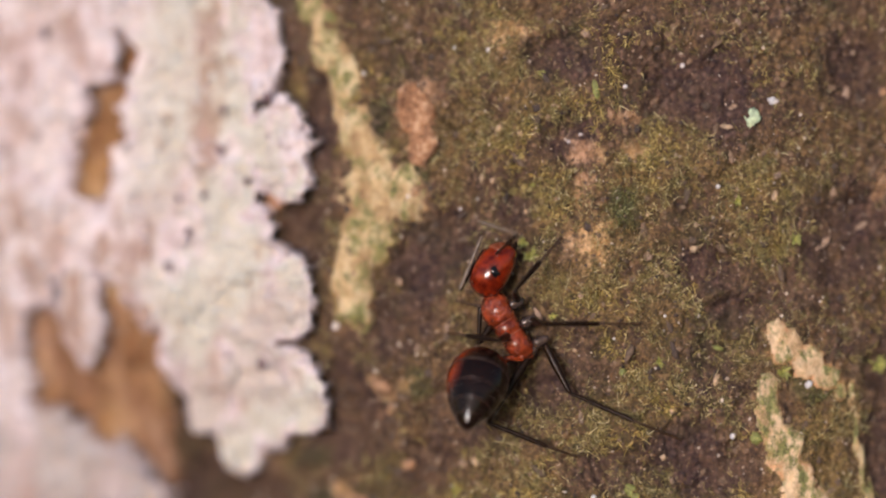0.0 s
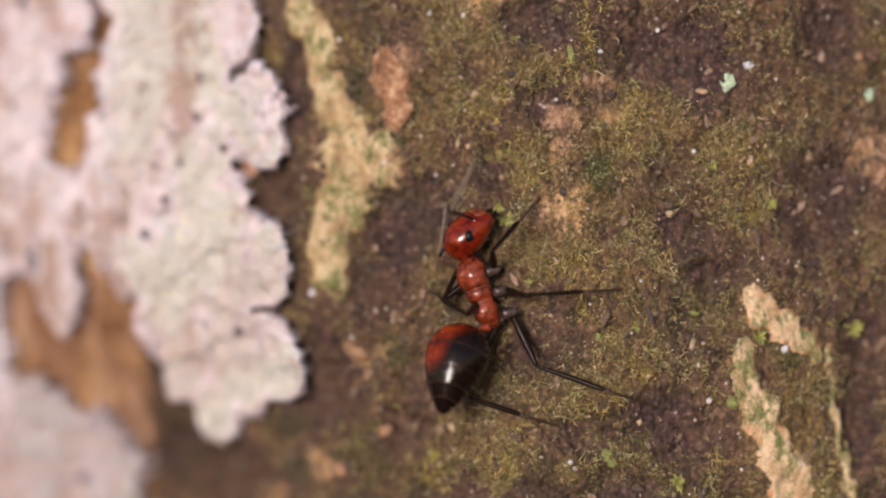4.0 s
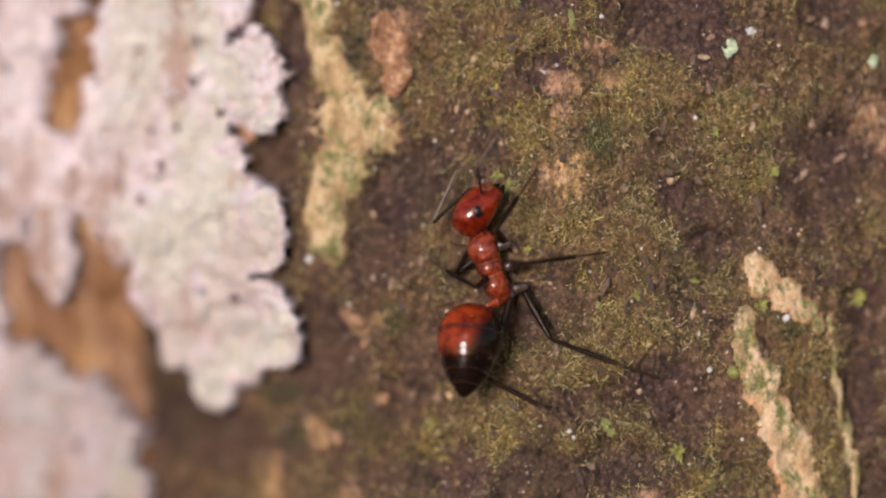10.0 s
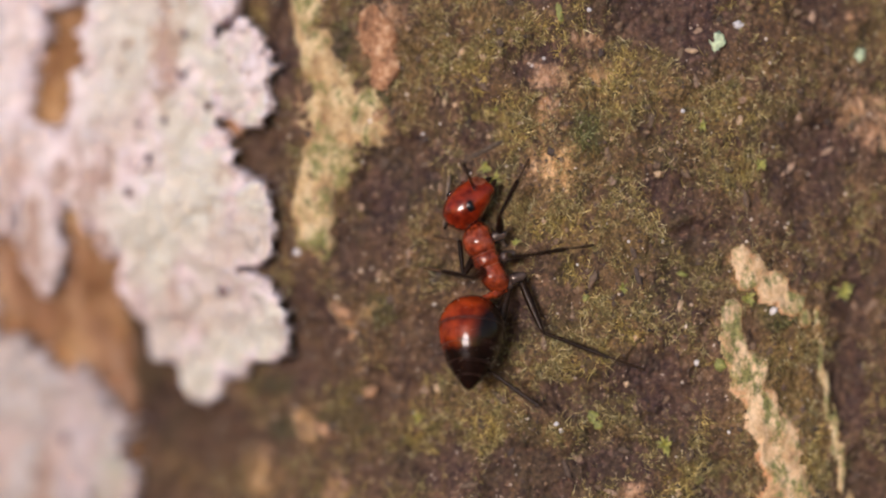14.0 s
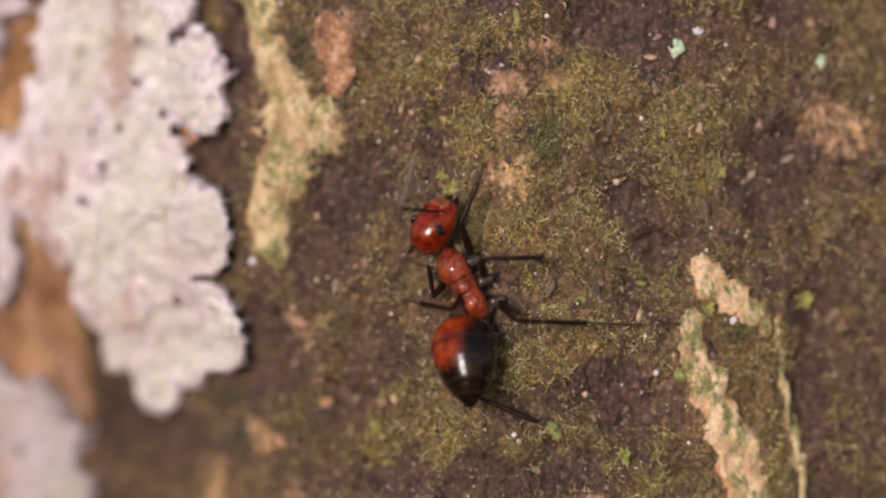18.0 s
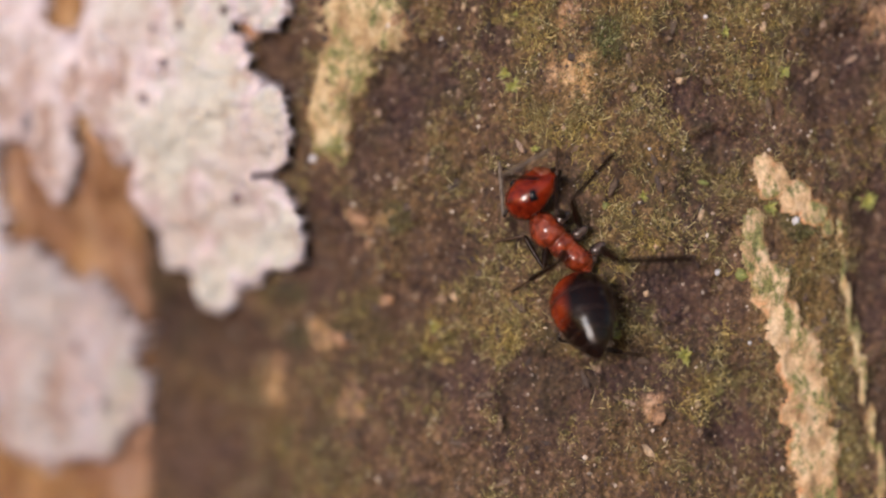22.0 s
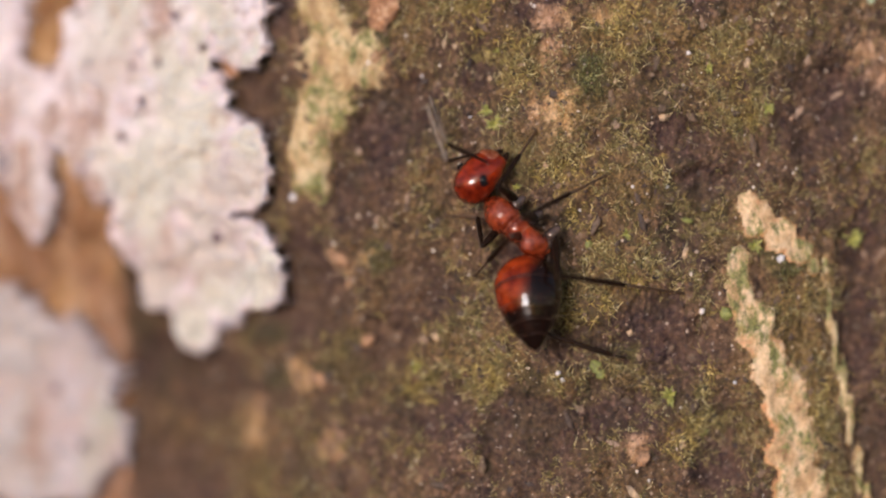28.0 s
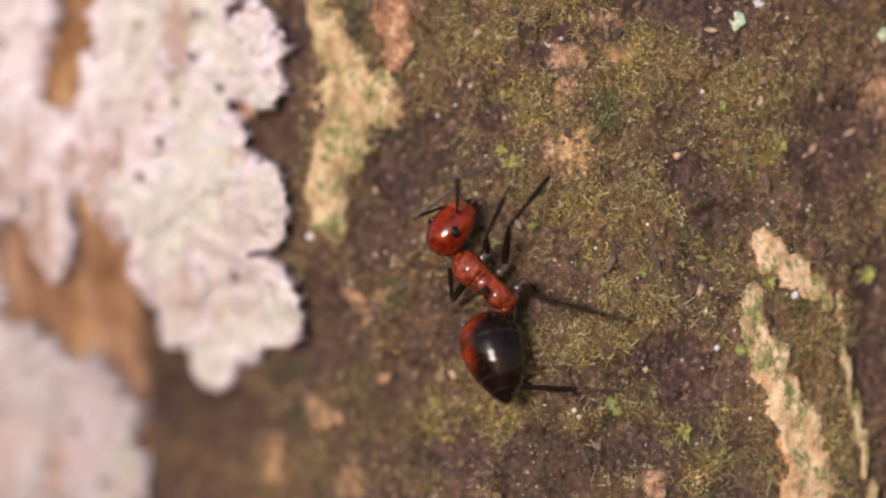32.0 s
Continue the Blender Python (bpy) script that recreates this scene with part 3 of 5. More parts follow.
s, z = scatter(54000, moss_keep)
tuft = np.repeat(np.arange(len(s)), 9)
s, z = s[tuft] + rng.normal(0, 0.07, len(tuft)), z[tuft] + rng.normal(0, 0.07, len(tuft))
ls, lz = scatter(110000, moss_keep)
s, z = np.concatenate([s, ls]), np.concatenate([z, lz])
n = len(s)
length, width = rng.gamma(3.0, 0.044, n) + 0.045, rng.uniform(0.007, 0.017, n)
turn, lift = rng.uniform(0, 2 * math.pi, n), rng.uniform(0.1, 1.1, n)
curl = rng.normal(0, 0.45, n)
base = relief(s, z) - 0.02
pts = []
for k, f in enumerate((0.0, 0.5, 1.0)):
    a = turn + curl * f
    cs, cz = s + length * f * np.cos(a) * np.cos(lift), z + length * f * np.sin(a) * np.cos(lift)
    ch, w = base + length * np.sin(lift) * f * (1.25 - 0.25 * f), width * (1 - 0.6 * f)
    pts += [place(cs - w * np.sin(a), cz + w * np.cos(a), ch), place(cs + w * np.sin(a), cz - w * np.cos(a), ch + 0.004)]
pts = np.stack(pts, 1).reshape(-1, 3)
k = np.arange(n)[:, None] * 6
faces = np.concatenate([k + [0, 1, 3, 2], k + [2, 3, 5, 4]])
moss = tagged(new("moss", mesh_of("moss", pts, faces, FIBRE, [("leafy", np.repeat(smooth(blobs(s, z, LEAFY, 0.9, 0.8, 97), -0.1, 0.5), 6))])), "fine yellow-green moss threads on bark", "moss", kind="stuff")

s, z = scatter(40000, lambda s, z: np.where(covered(s, z), 0.0, 0.9) * (1 - 0.8 * smooth(blobs(s, z, RIDGE + STRIP, 1.1, 0.5, 131), 0, 0.2)))
n = len(s)
size = rng.gamma(2.0, 0.010, n) + 0.010 + (rng.rand(n) < 0.016) * rng.uniform(0.02, 0.07, n)
octa = np.array([(1, 0, 0), (-1, 0, 0), (0, 1, 0), (0, -1, 0), (0, 0, 1), (0, 0, -1)], float)
tri = np.array([(0, 2, 4), (2, 1, 4), (1, 3, 4), (3, 0, 4), (2, 0, 5), (1, 2, 5), (3, 1, 5), (0, 3, 5)])
shape = octa[None] * size[:, None, None] * rng.uniform(0.5, 1.5, (n, 6, 1))
h = relief(s, z)[:, None] + shape[..., 2] * 0.6 + 0.25 * size[:, None]
pts = place(s[:, None] + shape[..., 0], z[:, None] + shape[..., 1], h).reshape(-1, 3)
grain = tagged(new("bark_grain", mesh_of("bark_grain", pts, (np.arange(n)[:, None, None] * 6 + tri).reshape(-1, 3), GRAIN, flat=True)),
               "fine crumbs of bark and dust", "bark crumbs", kind="stuff")


# ---- loose bits on the bark ----
def lump(name, long, wide, thick, mat, seed, point=0.0, ragged=0.35):
    """A small flake: an uneven rounded slab, pointed at one end."""
    bm = bmesh.new()
    bmesh.ops.create_icosphere(bm, subdivisions=3, radius=1.0)
    for v in bm.verts:
        k = 1 + 0.30 * noise.noise(v.co * 1.4 + Vector((seed, seed * 2.3, 1))) + ragged * noise.noise(v.co * 3.1 + Vector((seed * 1.7, 2, seed)))
        taper = 1 - point * max(0.0, -v.co.z)
        v.co = Vector((v.co.x * wide * k * taper, v.co.y * thick, v.co.z * long * k)) * 0.5 * MM
    for f in bm.faces:
        f.smooth = True
    me = bpy.data.meshes.new(name)
    bm.to_mesh(me)
    bm.free()
    me.materials.append(mat)
    return me


def rest(ob, s, z, spin=0.0, above=0.04):
    """Lay a thing on the bark."""
    h = float(relief(np.array([s]), np.array([z]))[0])
    x, y, zz = place(np.array([s]), np.array([z]), np.array([h + above]))[0]
    ob.matrix_world = Matrix.Translation((x, y, zz)) @ Matrix.Rotation(s / R, 4, "Z") @ Matrix.Rotation(radians(spin), 4, "Y")
    return ob


def sprig(name, size, mat, seed):
    """A tuft of short pointed leaves that spread from one root."""
    pick = random.Random(seed)
    bm = bmesh.new()
    for k in range(18):
        a, up = pick.uniform(0, 2 * math.pi), pick.uniform(0.2, 1.1)
        ln, w = size * pick.uniform(0.35, 0.7) * MM, size * pick.uniform(0.05, 0.09) * MM
        d = Vector((math.cos(a) * math.cos(up), -math.sin(up), math.sin(a) * math.cos(up)))
        side = d.cross(Vector((0, -1, 0))).normalized()
        bow = Vector((0, 0.3, 0)) * ln
        line = [Vector((0, 0, 0)) + side * w * 0.5, side * -w * 0.5, d * ln * 0.5 - side * w - bow * 0.2, d * ln * 0.5 + side * w - bow * 0.2, d * ln + bow * 0.4]
        v = [bm.verts.new(p) for p in line]
        bm.faces.new(v[:4]), bm.faces.new((v[3], v[2], v[4]))
    me = bpy.data.meshes.new(name)
    bm.to_mesh(me)
    bm.free()
    me.materials.append(mat)
    return me


def bit(name, label, category, s, z, long, wide, thick, mat, spin=0.0, point=0.0, group=""):
    body = sprig(name, max(long, wide) * 1.3, mat, round(s * 100)) if name == "moss_sprig" else lump(name, long, wide, thick, mat, s + z, point, 0.6 if "chip" in name else 0.35)
    ob = tagged(new(name, body), label, category, group)
    return rest(ob, s, z, spin, thick * 0.25)


bit("straw_chip", "pale straw-coloured bark chip lying on moss", "bark chip", -5.17, 3.92, 0.35, 0.22, 0.15, STRAW, 20, 0.2, "bark chips")
bit("leaf_fragment", "pale green leaf fragment lying on bark", "leaf bit", 3.05, 4.19, 0.68, 0.46, 0.11, PALE_LEAF, 10, 0.6, "leaf bits")
bit("white_crumb", "white crumb lying on bark", "crumb", 3.78, 4.77, 0.27, 0.41, 0.25, WHITE, 20, 0, "crumbs")
bit("leaf_fragment", "small fresh green leaf fragment on bark", "leaf bit", -1.99, 5.11, 0.62, 0.25, 0.09, LEAF, -10, 0.2, "leaf bits")
bit("white_crumb", "tiny white crumb on bark", "crumb", -1.05, 5.22, 0.15, 0.15, 0.15, WHITE, 0, 0, "crumbs")
bit("white_crumb", "tiny white crumb on bark", "crumb", 2.40, -6.03, 0.19, 0.19, 0.16, WHITE, 0, 0, "crumbs")
bit("leaf_fragment", "small fresh green leaf fragment on bark", "leaf bit", 3.16, -6.09, 0.37, 0.40, 0.09, LEAF, 40, 0.2, "leaf bits")
bit("straw_chip", "pinkish splinter of bark", "bark chip", -4.28, 1.23, 0.19, 0.14, 0.11, STRAW, 0, 0, "bark chips")
bit("white_crumb", "tiny white crumb on bark", "crumb", -10.77, -2.49, 0.25, 0.25, 0.16, WHITE, 0, 0, "crumbs")
bit("straw_chip", "small straw-coloured bark chip on bark", "bark chip", -5.98, -6.90, 0.33, 0.22, 0.15, STRAW, -40, 0.3, "bark chips")
bit("moss_sprig", "bright yellow-green moss tuft on bark", "moss tuft", -4.37, 0.24, 0.31, 0.40, 0.16, SPRIG, 20, 0.3, "moss tufts")
bit("moss_sprig", "bright yellow-green moss tuft on bark", "moss tuft", -4.10, -0.20, 0.46, 0.15, 0.13, SPRIG, -15, 0.3, "moss tufts")
bit("leaf_fragment", "small yellow-green leaf fragment on bark", "leaf bit", -1.16, -3.98, 0.31, 0.25, 0.09, LEAF, -30, 0.3, "leaf bits")
bit("straw_chip", "small straw-coloured bark chip on moss", "bark chip", 0.45, -5.18, 0.33, 0.15, 0.11, STRAW, 15, 0.3, "bark chips")
bit("straw_chip", "small straw-coloured bark chip on moss", "bark chip", 1.86, -4.24, 0.41, 0.19, 0.11, STRAW, 9, 0.3, "bark chips")
bit("leaf_fragment", "small yellow-green leaf fragment on bark", "leaf bit", -0.89, -7.80, 0.53, 0.37, 0.09, LEAF, -44, 0.3, "leaf bits")
bit("straw_chip", "small straw-coloured bark chip on moss", "bark chip", 0.14, -6.69, 0.25, 0.19, 0.11, STRAW, -13, 0.3, "bark chips")
bit("white_crumb", "tiny whitish crumb on bark", "crumb", -2.10, -7.96, 0.16, 0.16, 0.11, WHITE, 57, 0, "crumbs")
bit("leaf_fragment", "small yellow-green leaf fragment on bark", "leaf bit", 1.94, -3.20, 0.15, 0.37, 0.09, LEAF, 17, 0.3, "leaf bits")
bit("moss_sprig", "small tuft of yellow-green moss on bark", "moss tuft", 4.02, -3.95, 0.46, 0.40, 0.16, SPRIG, 0, 0.2, "moss tufts")
bit("moss_sprig", "small tuft of yellow-green moss on bark", "moss tuft", 1.40, -8.64, 0.56, 0.19, 0.16, SPRIG, 20, 0.2, "moss tufts")
bit("moss_sprig", "small tuft of yellow-green moss on bark", "moss tuft", 7.41, -3.78, 0.56, 0.22, 0.16, SPRIG, 14, 0.2, "moss tufts")
bit("white_crumb", "tiny whitish crumb on bark", "crumb", 4.89, -4.38, 0.22, 0.27, 0.11, WHITE, -52, 0, "crumbs")
bit("white_crumb", "tiny whitish crumb on bark", "crumb", -6.61, 6.57, 0.16, 0.12, 0.11, WHITE, 17, 0, "crumbs")
bit("white_crumb", "tiny whitish crumb on bark", "crumb", -5.50, 6.49, 0.12, 0.19, 0.11, WHITE, -59, 0, "crumbs")
bit("white_crumb", "tiny whitish crumb on bark", "crumb", -8.19, 1.75, 0.12, 0.12, 0.11, WHITE, 56, 0, "crumbs")
bit("white_crumb", "tiny whitish crumb on bark", "crumb", -6.46, 1.32, 0.11, 0.11, 0.11, WHITE, 47, 0, "crumbs")
bit("moss_sprig", "small tuft of yellow-green moss on bark", "moss tuft", -3.72, 5.66, 0.22, 0.19, 0.16, SPRIG, 0, 0.2, "moss tufts")
bit("white_crumb", "tiny whitish crumb on bark", "crumb", -9.71, 5.80, 0.16, 0.14, 0.11, WHITE, -27, 0, "crumbs")
bit("straw_chip", "small straw-coloured bark chip on moss", "bark chip", -5.71, 2.31, 0.33, 0.14, 0.11, STRAW, 10, 0.3, "bark chips")
bit("straw_chip", "small straw-coloured bark chip on moss", "bark chip", -5.36, 2.22, 0.22, 0.16, 0.11, STRAW, -31, 0.3, "bark chips")
bit("moss_sprig", "small tuft of yellow-green moss on bark", "moss tuft", -4.08, 2.12, 0.22, 0.19, 0.16, SPRIG, -36, 0.2, "moss tufts")
bit("white_crumb", "tiny whitish crumb on bark", "crumb", -2.48, 3.72, 0.12, 0.12, 0.11, WHITE, 31, 0, "crumbs")
bit("white_crumb", "tiny whitish crumb on bark", "crumb", 0.82, 5.91, 0.15, 0.15, 0.11, WHITE, 0, 0, "crumbs")
bit("straw_chip", "small straw-coloured bark chip on moss", "bark chip", 2.25, 3.93, 0.16, 0.35, 0.11, STRAW, 9, 0.3, "bark chips")
bit("moss_sprig", "small tuft of yellow-green moss on bark", "moss tuft", 2.57, 1.53, 0.31, 0.31, 0.16, SPRIG, 47, 0.2, "moss tufts")
bit("straw_chip", "small straw-coloured bark chip on moss", "bark chip", 3.80, 1.70, 0.35, 0.19, 0.11, STRAW, 10, 0.3, "bark chips")
bit("straw_chip", "small straw-coloured bark chip on moss", "bark chip", 1.15, 0.02, 0.30, 0.25, 0.11, STRAW, 0, 0.3, "bark chips")
bit("white_crumb", "tiny whitish crumb on bark", "crumb", 1.94, 2.00, 0.14, 0.14, 0.11, WHITE, -10, 0, "crumbs")
bit("leaf_fragment", "pale green leaf fragment lying on bark", "leaf bit", 7.91, 3.84, 0.53, 0.37, 0.11, PALE_LEAF, 21, 0.5, "leaf bits")
bit("bark_chip", "tan-orange chip of bark on moss", "bark chip", 7.62, 5.11, 0.30, 0.27, 0.15, TAN, 50, 0.2, "bark chips")
bit("moss_sprig", "small tuft of yellow-green moss on bark", "moss tuft", 4.46, 0.33, 0.40, 0.28, 0.16, SPRIG, -41, 0.2, "moss tufts")
bit("leaf_fragment", "small yellow-green leaf fragment on bark", "leaf bit", -0.71, -7.98, 0.28, 0.46, 0.09, LEAF, -31, 0.3, "leaf bits")
bit("bark_chip", "tan-orange chip of bark on moss", "bark chip", 0.56, -10.62, 0.49, 0.38, 0.15, TAN, 21, 0.2, "bark chips")
bit("straw_chip", "small straw-coloured bark chip on moss", "bark chip", 0.27, -11.69, 0.55, 0.22, 0.11, STRAW, -41, 0.3, "bark chips")
bit("white_crumb", "tiny whitish crumb on bark", "crumb", -1.96, -8.17, 0.18, 0.18, 0.11, WHITE, 51, 0, "crumbs")
bit("white_crumb", "tiny whitish crumb on bark", "crumb", 3.44, -8.25, 0.12, 0.12, 0.11, WHITE, 58, 0, "crumbs")
bit("straw_chip", "small straw-coloured bark chip on moss", "bark chip", 1.77, -10.21, 0.27, 0.19, 0.11, STRAW, 6, 0.3, "bark chips")
bit("leaf_fragment", "small yellow-green leaf fragment on bark", "leaf bit", 2.47, -9.82, 0.25, 0.34, 0.09, LEAF, -11, 0.3, "leaf bits")
bit("bark_chip", "tan-orange chip of bark on moss", "bark chip", -8.36, -7.06, 0.41, 0.41, 0.15, TAN, 34, 0.2, "bark chips")
bit("moss_sprig", "small tuft of yellow-green moss on bark", "moss tuft", -6.63, -7.87, 0.40, 0.25, 0.16, SPRIG, -59, 0.2, "moss tufts")
bit("bark_chip", "tan-orange chip of bark on moss", "bark chip", -8.92, -5.23, 0.46, 0.25, 0.15, TAN, 25, 0.2, "bark chips")
bit("bark_chip", "tan-orange chip of bark on moss", "bark chip", -9.26, -4.42, 0.41, 0.82, 0.15, TAN, 39, 0.2, "bark chips")
bit("bark_chip", "tan-orange chip of bark on moss", "bark chip", -9.98, -8.34, 0.68, 0.35, 0.15, TAN, -52, 0.2, "bark chips")
bit("white_crumb", "tiny whitish crumb on bark", "crumb", -4.88, 0.02, 0.10, 0.10, 0.11, WHITE, -40, 0, "crumbs")
bit("white_crumb", "tiny whitish crumb on bark", "crumb", -2.88, 3.48, 0.11, 0.11, 0.11, WHITE, 37, 0, "crumbs")
bit("white_crumb", "tiny whitish crumb on bark", "crumb", 0.20, -2.16, 0.11, 0.11, 0.11, WHITE, 15, 0, "crumbs")
bit("white_crumb", "tiny whitish crumb on bark", "crumb", -1.43, -2.89, 0.11, 0.11, 0.11, WHITE, -55, 0, "crumbs")
bit("straw_chip", "small straw-coloured bark chip on moss", "bark chip", -0.35, 1.11, 0.22, 0.14, 0.11, STRAW, -22, 0.3, "bark chips")
bit("white_crumb", "tiny whitish crumb on bark", "crumb", 1.29, -2.16, 0.11, 0.11, 0.11, WHITE, 39, 0, "crumbs")
bit("straw_chip", "small straw-coloured bark chip on moss", "bark chip", -2.70, -3.26, 0.19, 0.12, 0.11, STRAW, -57, 0.3, "bark chips")
bit("moss_sprig", "small tuft of yellow-green moss on bark", "moss tuft", -3.42, -2.17, 0.28, 0.19, 0.16, SPRIG, 45, 0.2, "moss tufts")
bit("moss_sprig", "small tuft of yellow-green moss on bark", "moss tuft", 0.02, -3.62, 0.31, 0.19, 0.16, SPRIG, 50, 0.2, "moss tufts")

# thin flakes of bark, alike but for size and tint
FLAKE = material("bark_flake", flake_look)
flakes = [lump("bark_flake", *size, FLAKE, 3.7 * k, 0.3) for k, size in enumerate(((0.34, 0.20, 0.07), (0.26, 0.22, 0.06), (0.5, 0.16, 0.06), (0.22, 0.14, 0.07), (0.62, 0.24, 0.08), (0.3, 0.3, 0.07)))]
laid = []
for k in range(280):
    s, z = rng.uniform(-12.0, 15.0), rng.uniform(-14.5, 8.0)
    if covered(np.array([s]), np.array([z]))[0]:
        continue
    flake = part("bark_flake", flakes[k % 6], tree)
    rest(flake, s, z, rng.uniform(0, 180), 0.02)
    laid.append(flake)
cam.data.dof.focus_object = min(laid, key=lambda ob: ob.location.y)


def fruit(owner, s, z, size):
    """A dark fruiting dot that sits in the lichen."""
    ob = part("apothecium", lump("apothecium", size, size * 0.8, 0.22, DOT, s), owner, "dark fruiting dot")
    rest(ob, s, z, 0, 0.84)


fruit(main_lichen, -14.73, 4.61, 0.33)
fruit(main_lichen, -13.06, 4.97, 0.36)
fruit(main_lichen, -14.83, 3.30, 0.47)
fruit(main_lichen, -12.96, 3.75, 0.25)
fruit(main_lichen, -13.84, 2.26, 0.29)
fruit(main_lichen, -18.26, 3.53, 0.36)
fruit(main_lichen, -16.32, 1.71, 0.25)
fruit(main_lichen, -16.62, -0.55, 0.33)
fruit(main_lichen, -15.42, 1.80, 0.25)
fruit(main_lichen, -13.55, -3.72, 0.47)
fruit(main_lichen, -17.33, 6.26, 0.25)
fruit(main_lichen, -15.92, 0.58, 0.29)
fruit(side_lichen, -21.31, 7.30, 0.40)
fruit(side_lichen, -21.75, 3.86, 0.33)
fruit(side_lichen, -20.35, -1.51, 0.29)
fruit(low_lichen, -20.03, -8.75, 0.36)
fruit(low_lichen, -21.31, -9.94, 0.29)
fruit(low_lichen, -18.98, -10.62, 0.33)


# ---- the ant ----
def loft(name, stations, mat, seg=20, caps=True, sway=None):
    """A body of revolution along y, oval in section: stations of y, half width, half height and height of the axis, in mm."""
    bm, rings = bmesh.new(), []
    for y, rx, rz, zc in stations:
        rings.append([bm.verts.new(((rx * math.cos(a) + (sway(y) if sway else 0)) * MM, y * MM, (zc + rz * math.sin(a)) * MM))
                      for a in np.linspace(0, 2 * math.pi, seg, endpoint=False)])
    for a, b in zip(rings, rings[1:]):
        for k in range(seg):
            bm.faces.new((a[k], a[(k + 1) % seg], b[(k + 1) % seg], b[k])).smooth = True
    if caps:
        bm.faces.new(rings[0][::-1]), bm.faces.new(rings[-1])
    bmesh.ops.recalc_face_normals(bm, faces=bm.faces)
    me = bpy.data.meshes.new(name)
    bm.to_mesh(me)
    bm.free()
    me.materials.append(mat)
    return me


def rounded(rows, steps=4):
    """More stations between the given ones, on a smooth line."""
    rows = [tuple(r) for r in rows]
    out = []
    for k in range(len(rows) - 1):
        p0, p1, p2, p3 = rows[max(k - 1, 0)], rows[k], rows[k + 1], rows[min(k + 2, len(rows) - 1)]
        for j in range(steps):
            u = j / steps
            out.append(tuple(max(0.5 * (2 * b + (c - a) * u + (2 * a - 5 * b + 4 * c - d) * u * u + (3 * b - a - 3 * c + d) * u ** 3), -9)
                             for a, b, c, d in zip(p0, p1, p2, p3)))
    return [(y, max(rx, 0.008), max(rz, 0.008), zc) for y, rx, rz, zc in out + [rows[-1]]]


ant = tagged(new("ant"), "glossy red ant with a red and black abdomen, on bark", "ant")
thorax = part("thorax", loft("thorax", rounded([(1.58, 0.10, 0.10, -0.04), (1.38, 0.15, 0.14, -0.02), (1.22, 0.30, 0.28, 0.0), (0.98, 0.47, 0.44, 0.05), (0.66, 0.52, 0.50, 0.10), (0.36, 0.47, 0.45, 0.08), (0.24, 0.40, 0.40, 0.05), (0.14, 0.42, 0.44, 0.08), (-0.06, 0.42, 0.44, 0.08),
                                                 (-0.20, 0.365, 0.37, 0.04), (-0.30, 0.385, 0.41, 0.06), (-0.56, 0.41, 0.46, 0.08), (-0.82, 0.36, 0.41, 0.02), (-1.02, 0.24, 0.26, -0.08), (-1.12, 0.12, 0.13, -0.12)]), BODY, 24), ant, "rusty red thorax")
for y, rx, rz in ((0.25, 0.400, 0.395), (-0.20, 0.365, 0.372)):
    part("suture", loft("suture", [(y + 0.03, rx - 0.03, rz - 0.03, 0.065), (y + 0.01, rx + 0.012, rz + 0.012, 0.065), (y - 0.01, rx + 0.012, rz + 0.012, 0.065), (y - 0.03, rx - 0.03, rz - 0.03, 0.065)], RIM, 24), thorax)
petiole = part("petiole", loft("petiole", rounded([(-0.12, 0.11, 0.11, 0.0), (0.10, 0.14, 0.16, 0.03), (0.24, 0.17, 0.27, 0.08), (0.38, 0.13, 0.18, 0.03), (0.60, 0.10, 0.10, 0.0), (0.80, 0.12, 0.12, 0.0)], 3), BODY, 16), ant, "narrow red waist")

# the head turns about the neck, which is its origin
head = part("head", loft("head", rounded([(-0.02, 0.10, 0.10, 0.0), (0.05, 0.32, 0.30, 0.02), (0.20, 0.49, 0.47, 0.03), (0.50, 0.62, 0.58, 0.04), (0.85, 0.66, 0.60, 0.03),
                                           (1.25, 0.62, 0.54, 0.0), (1.55, 0.53, 0.44, -0.06), (1.74, 0.43, 0.33, -0.12), (1.83, 0.28, 0.20, -0.15), (1.86, 0.06, 0.05, -0.16)]), HEAD, 32), ant, "shiny scarlet head")
for side in (-1, 1):
    eye = part("eye", lump("eye", 0.36, 0.22, 0.40, EYE, 0.0, 0.0, 0.0), head, "black bulging eye")
    eye.matrix_local = Matrix.Translation((side * 0.55 * MM, 0.84 * MM, 0.27 * MM)) @ Matrix.Rotation(radians(90), 4, "X") @ Matrix.Rotation(radians(side * 25), 4, "Y")
    jaw = part("mandible", loft("mandible", rounded([(0.0, 0.15, 0.10, 0.0), (0.14, 0.15, 0.09, 0.0), (0.30, 0.09, 0.06, 0.0), (0.40, 0.02, 0.02, 0.0)], 3), BLACK, 10), head, "dark mandible")
    jaw.matrix_local = pose(side * 0.24 * MM, 1.68 * MM, -0.20 * MM, -14, 0, side * 18)

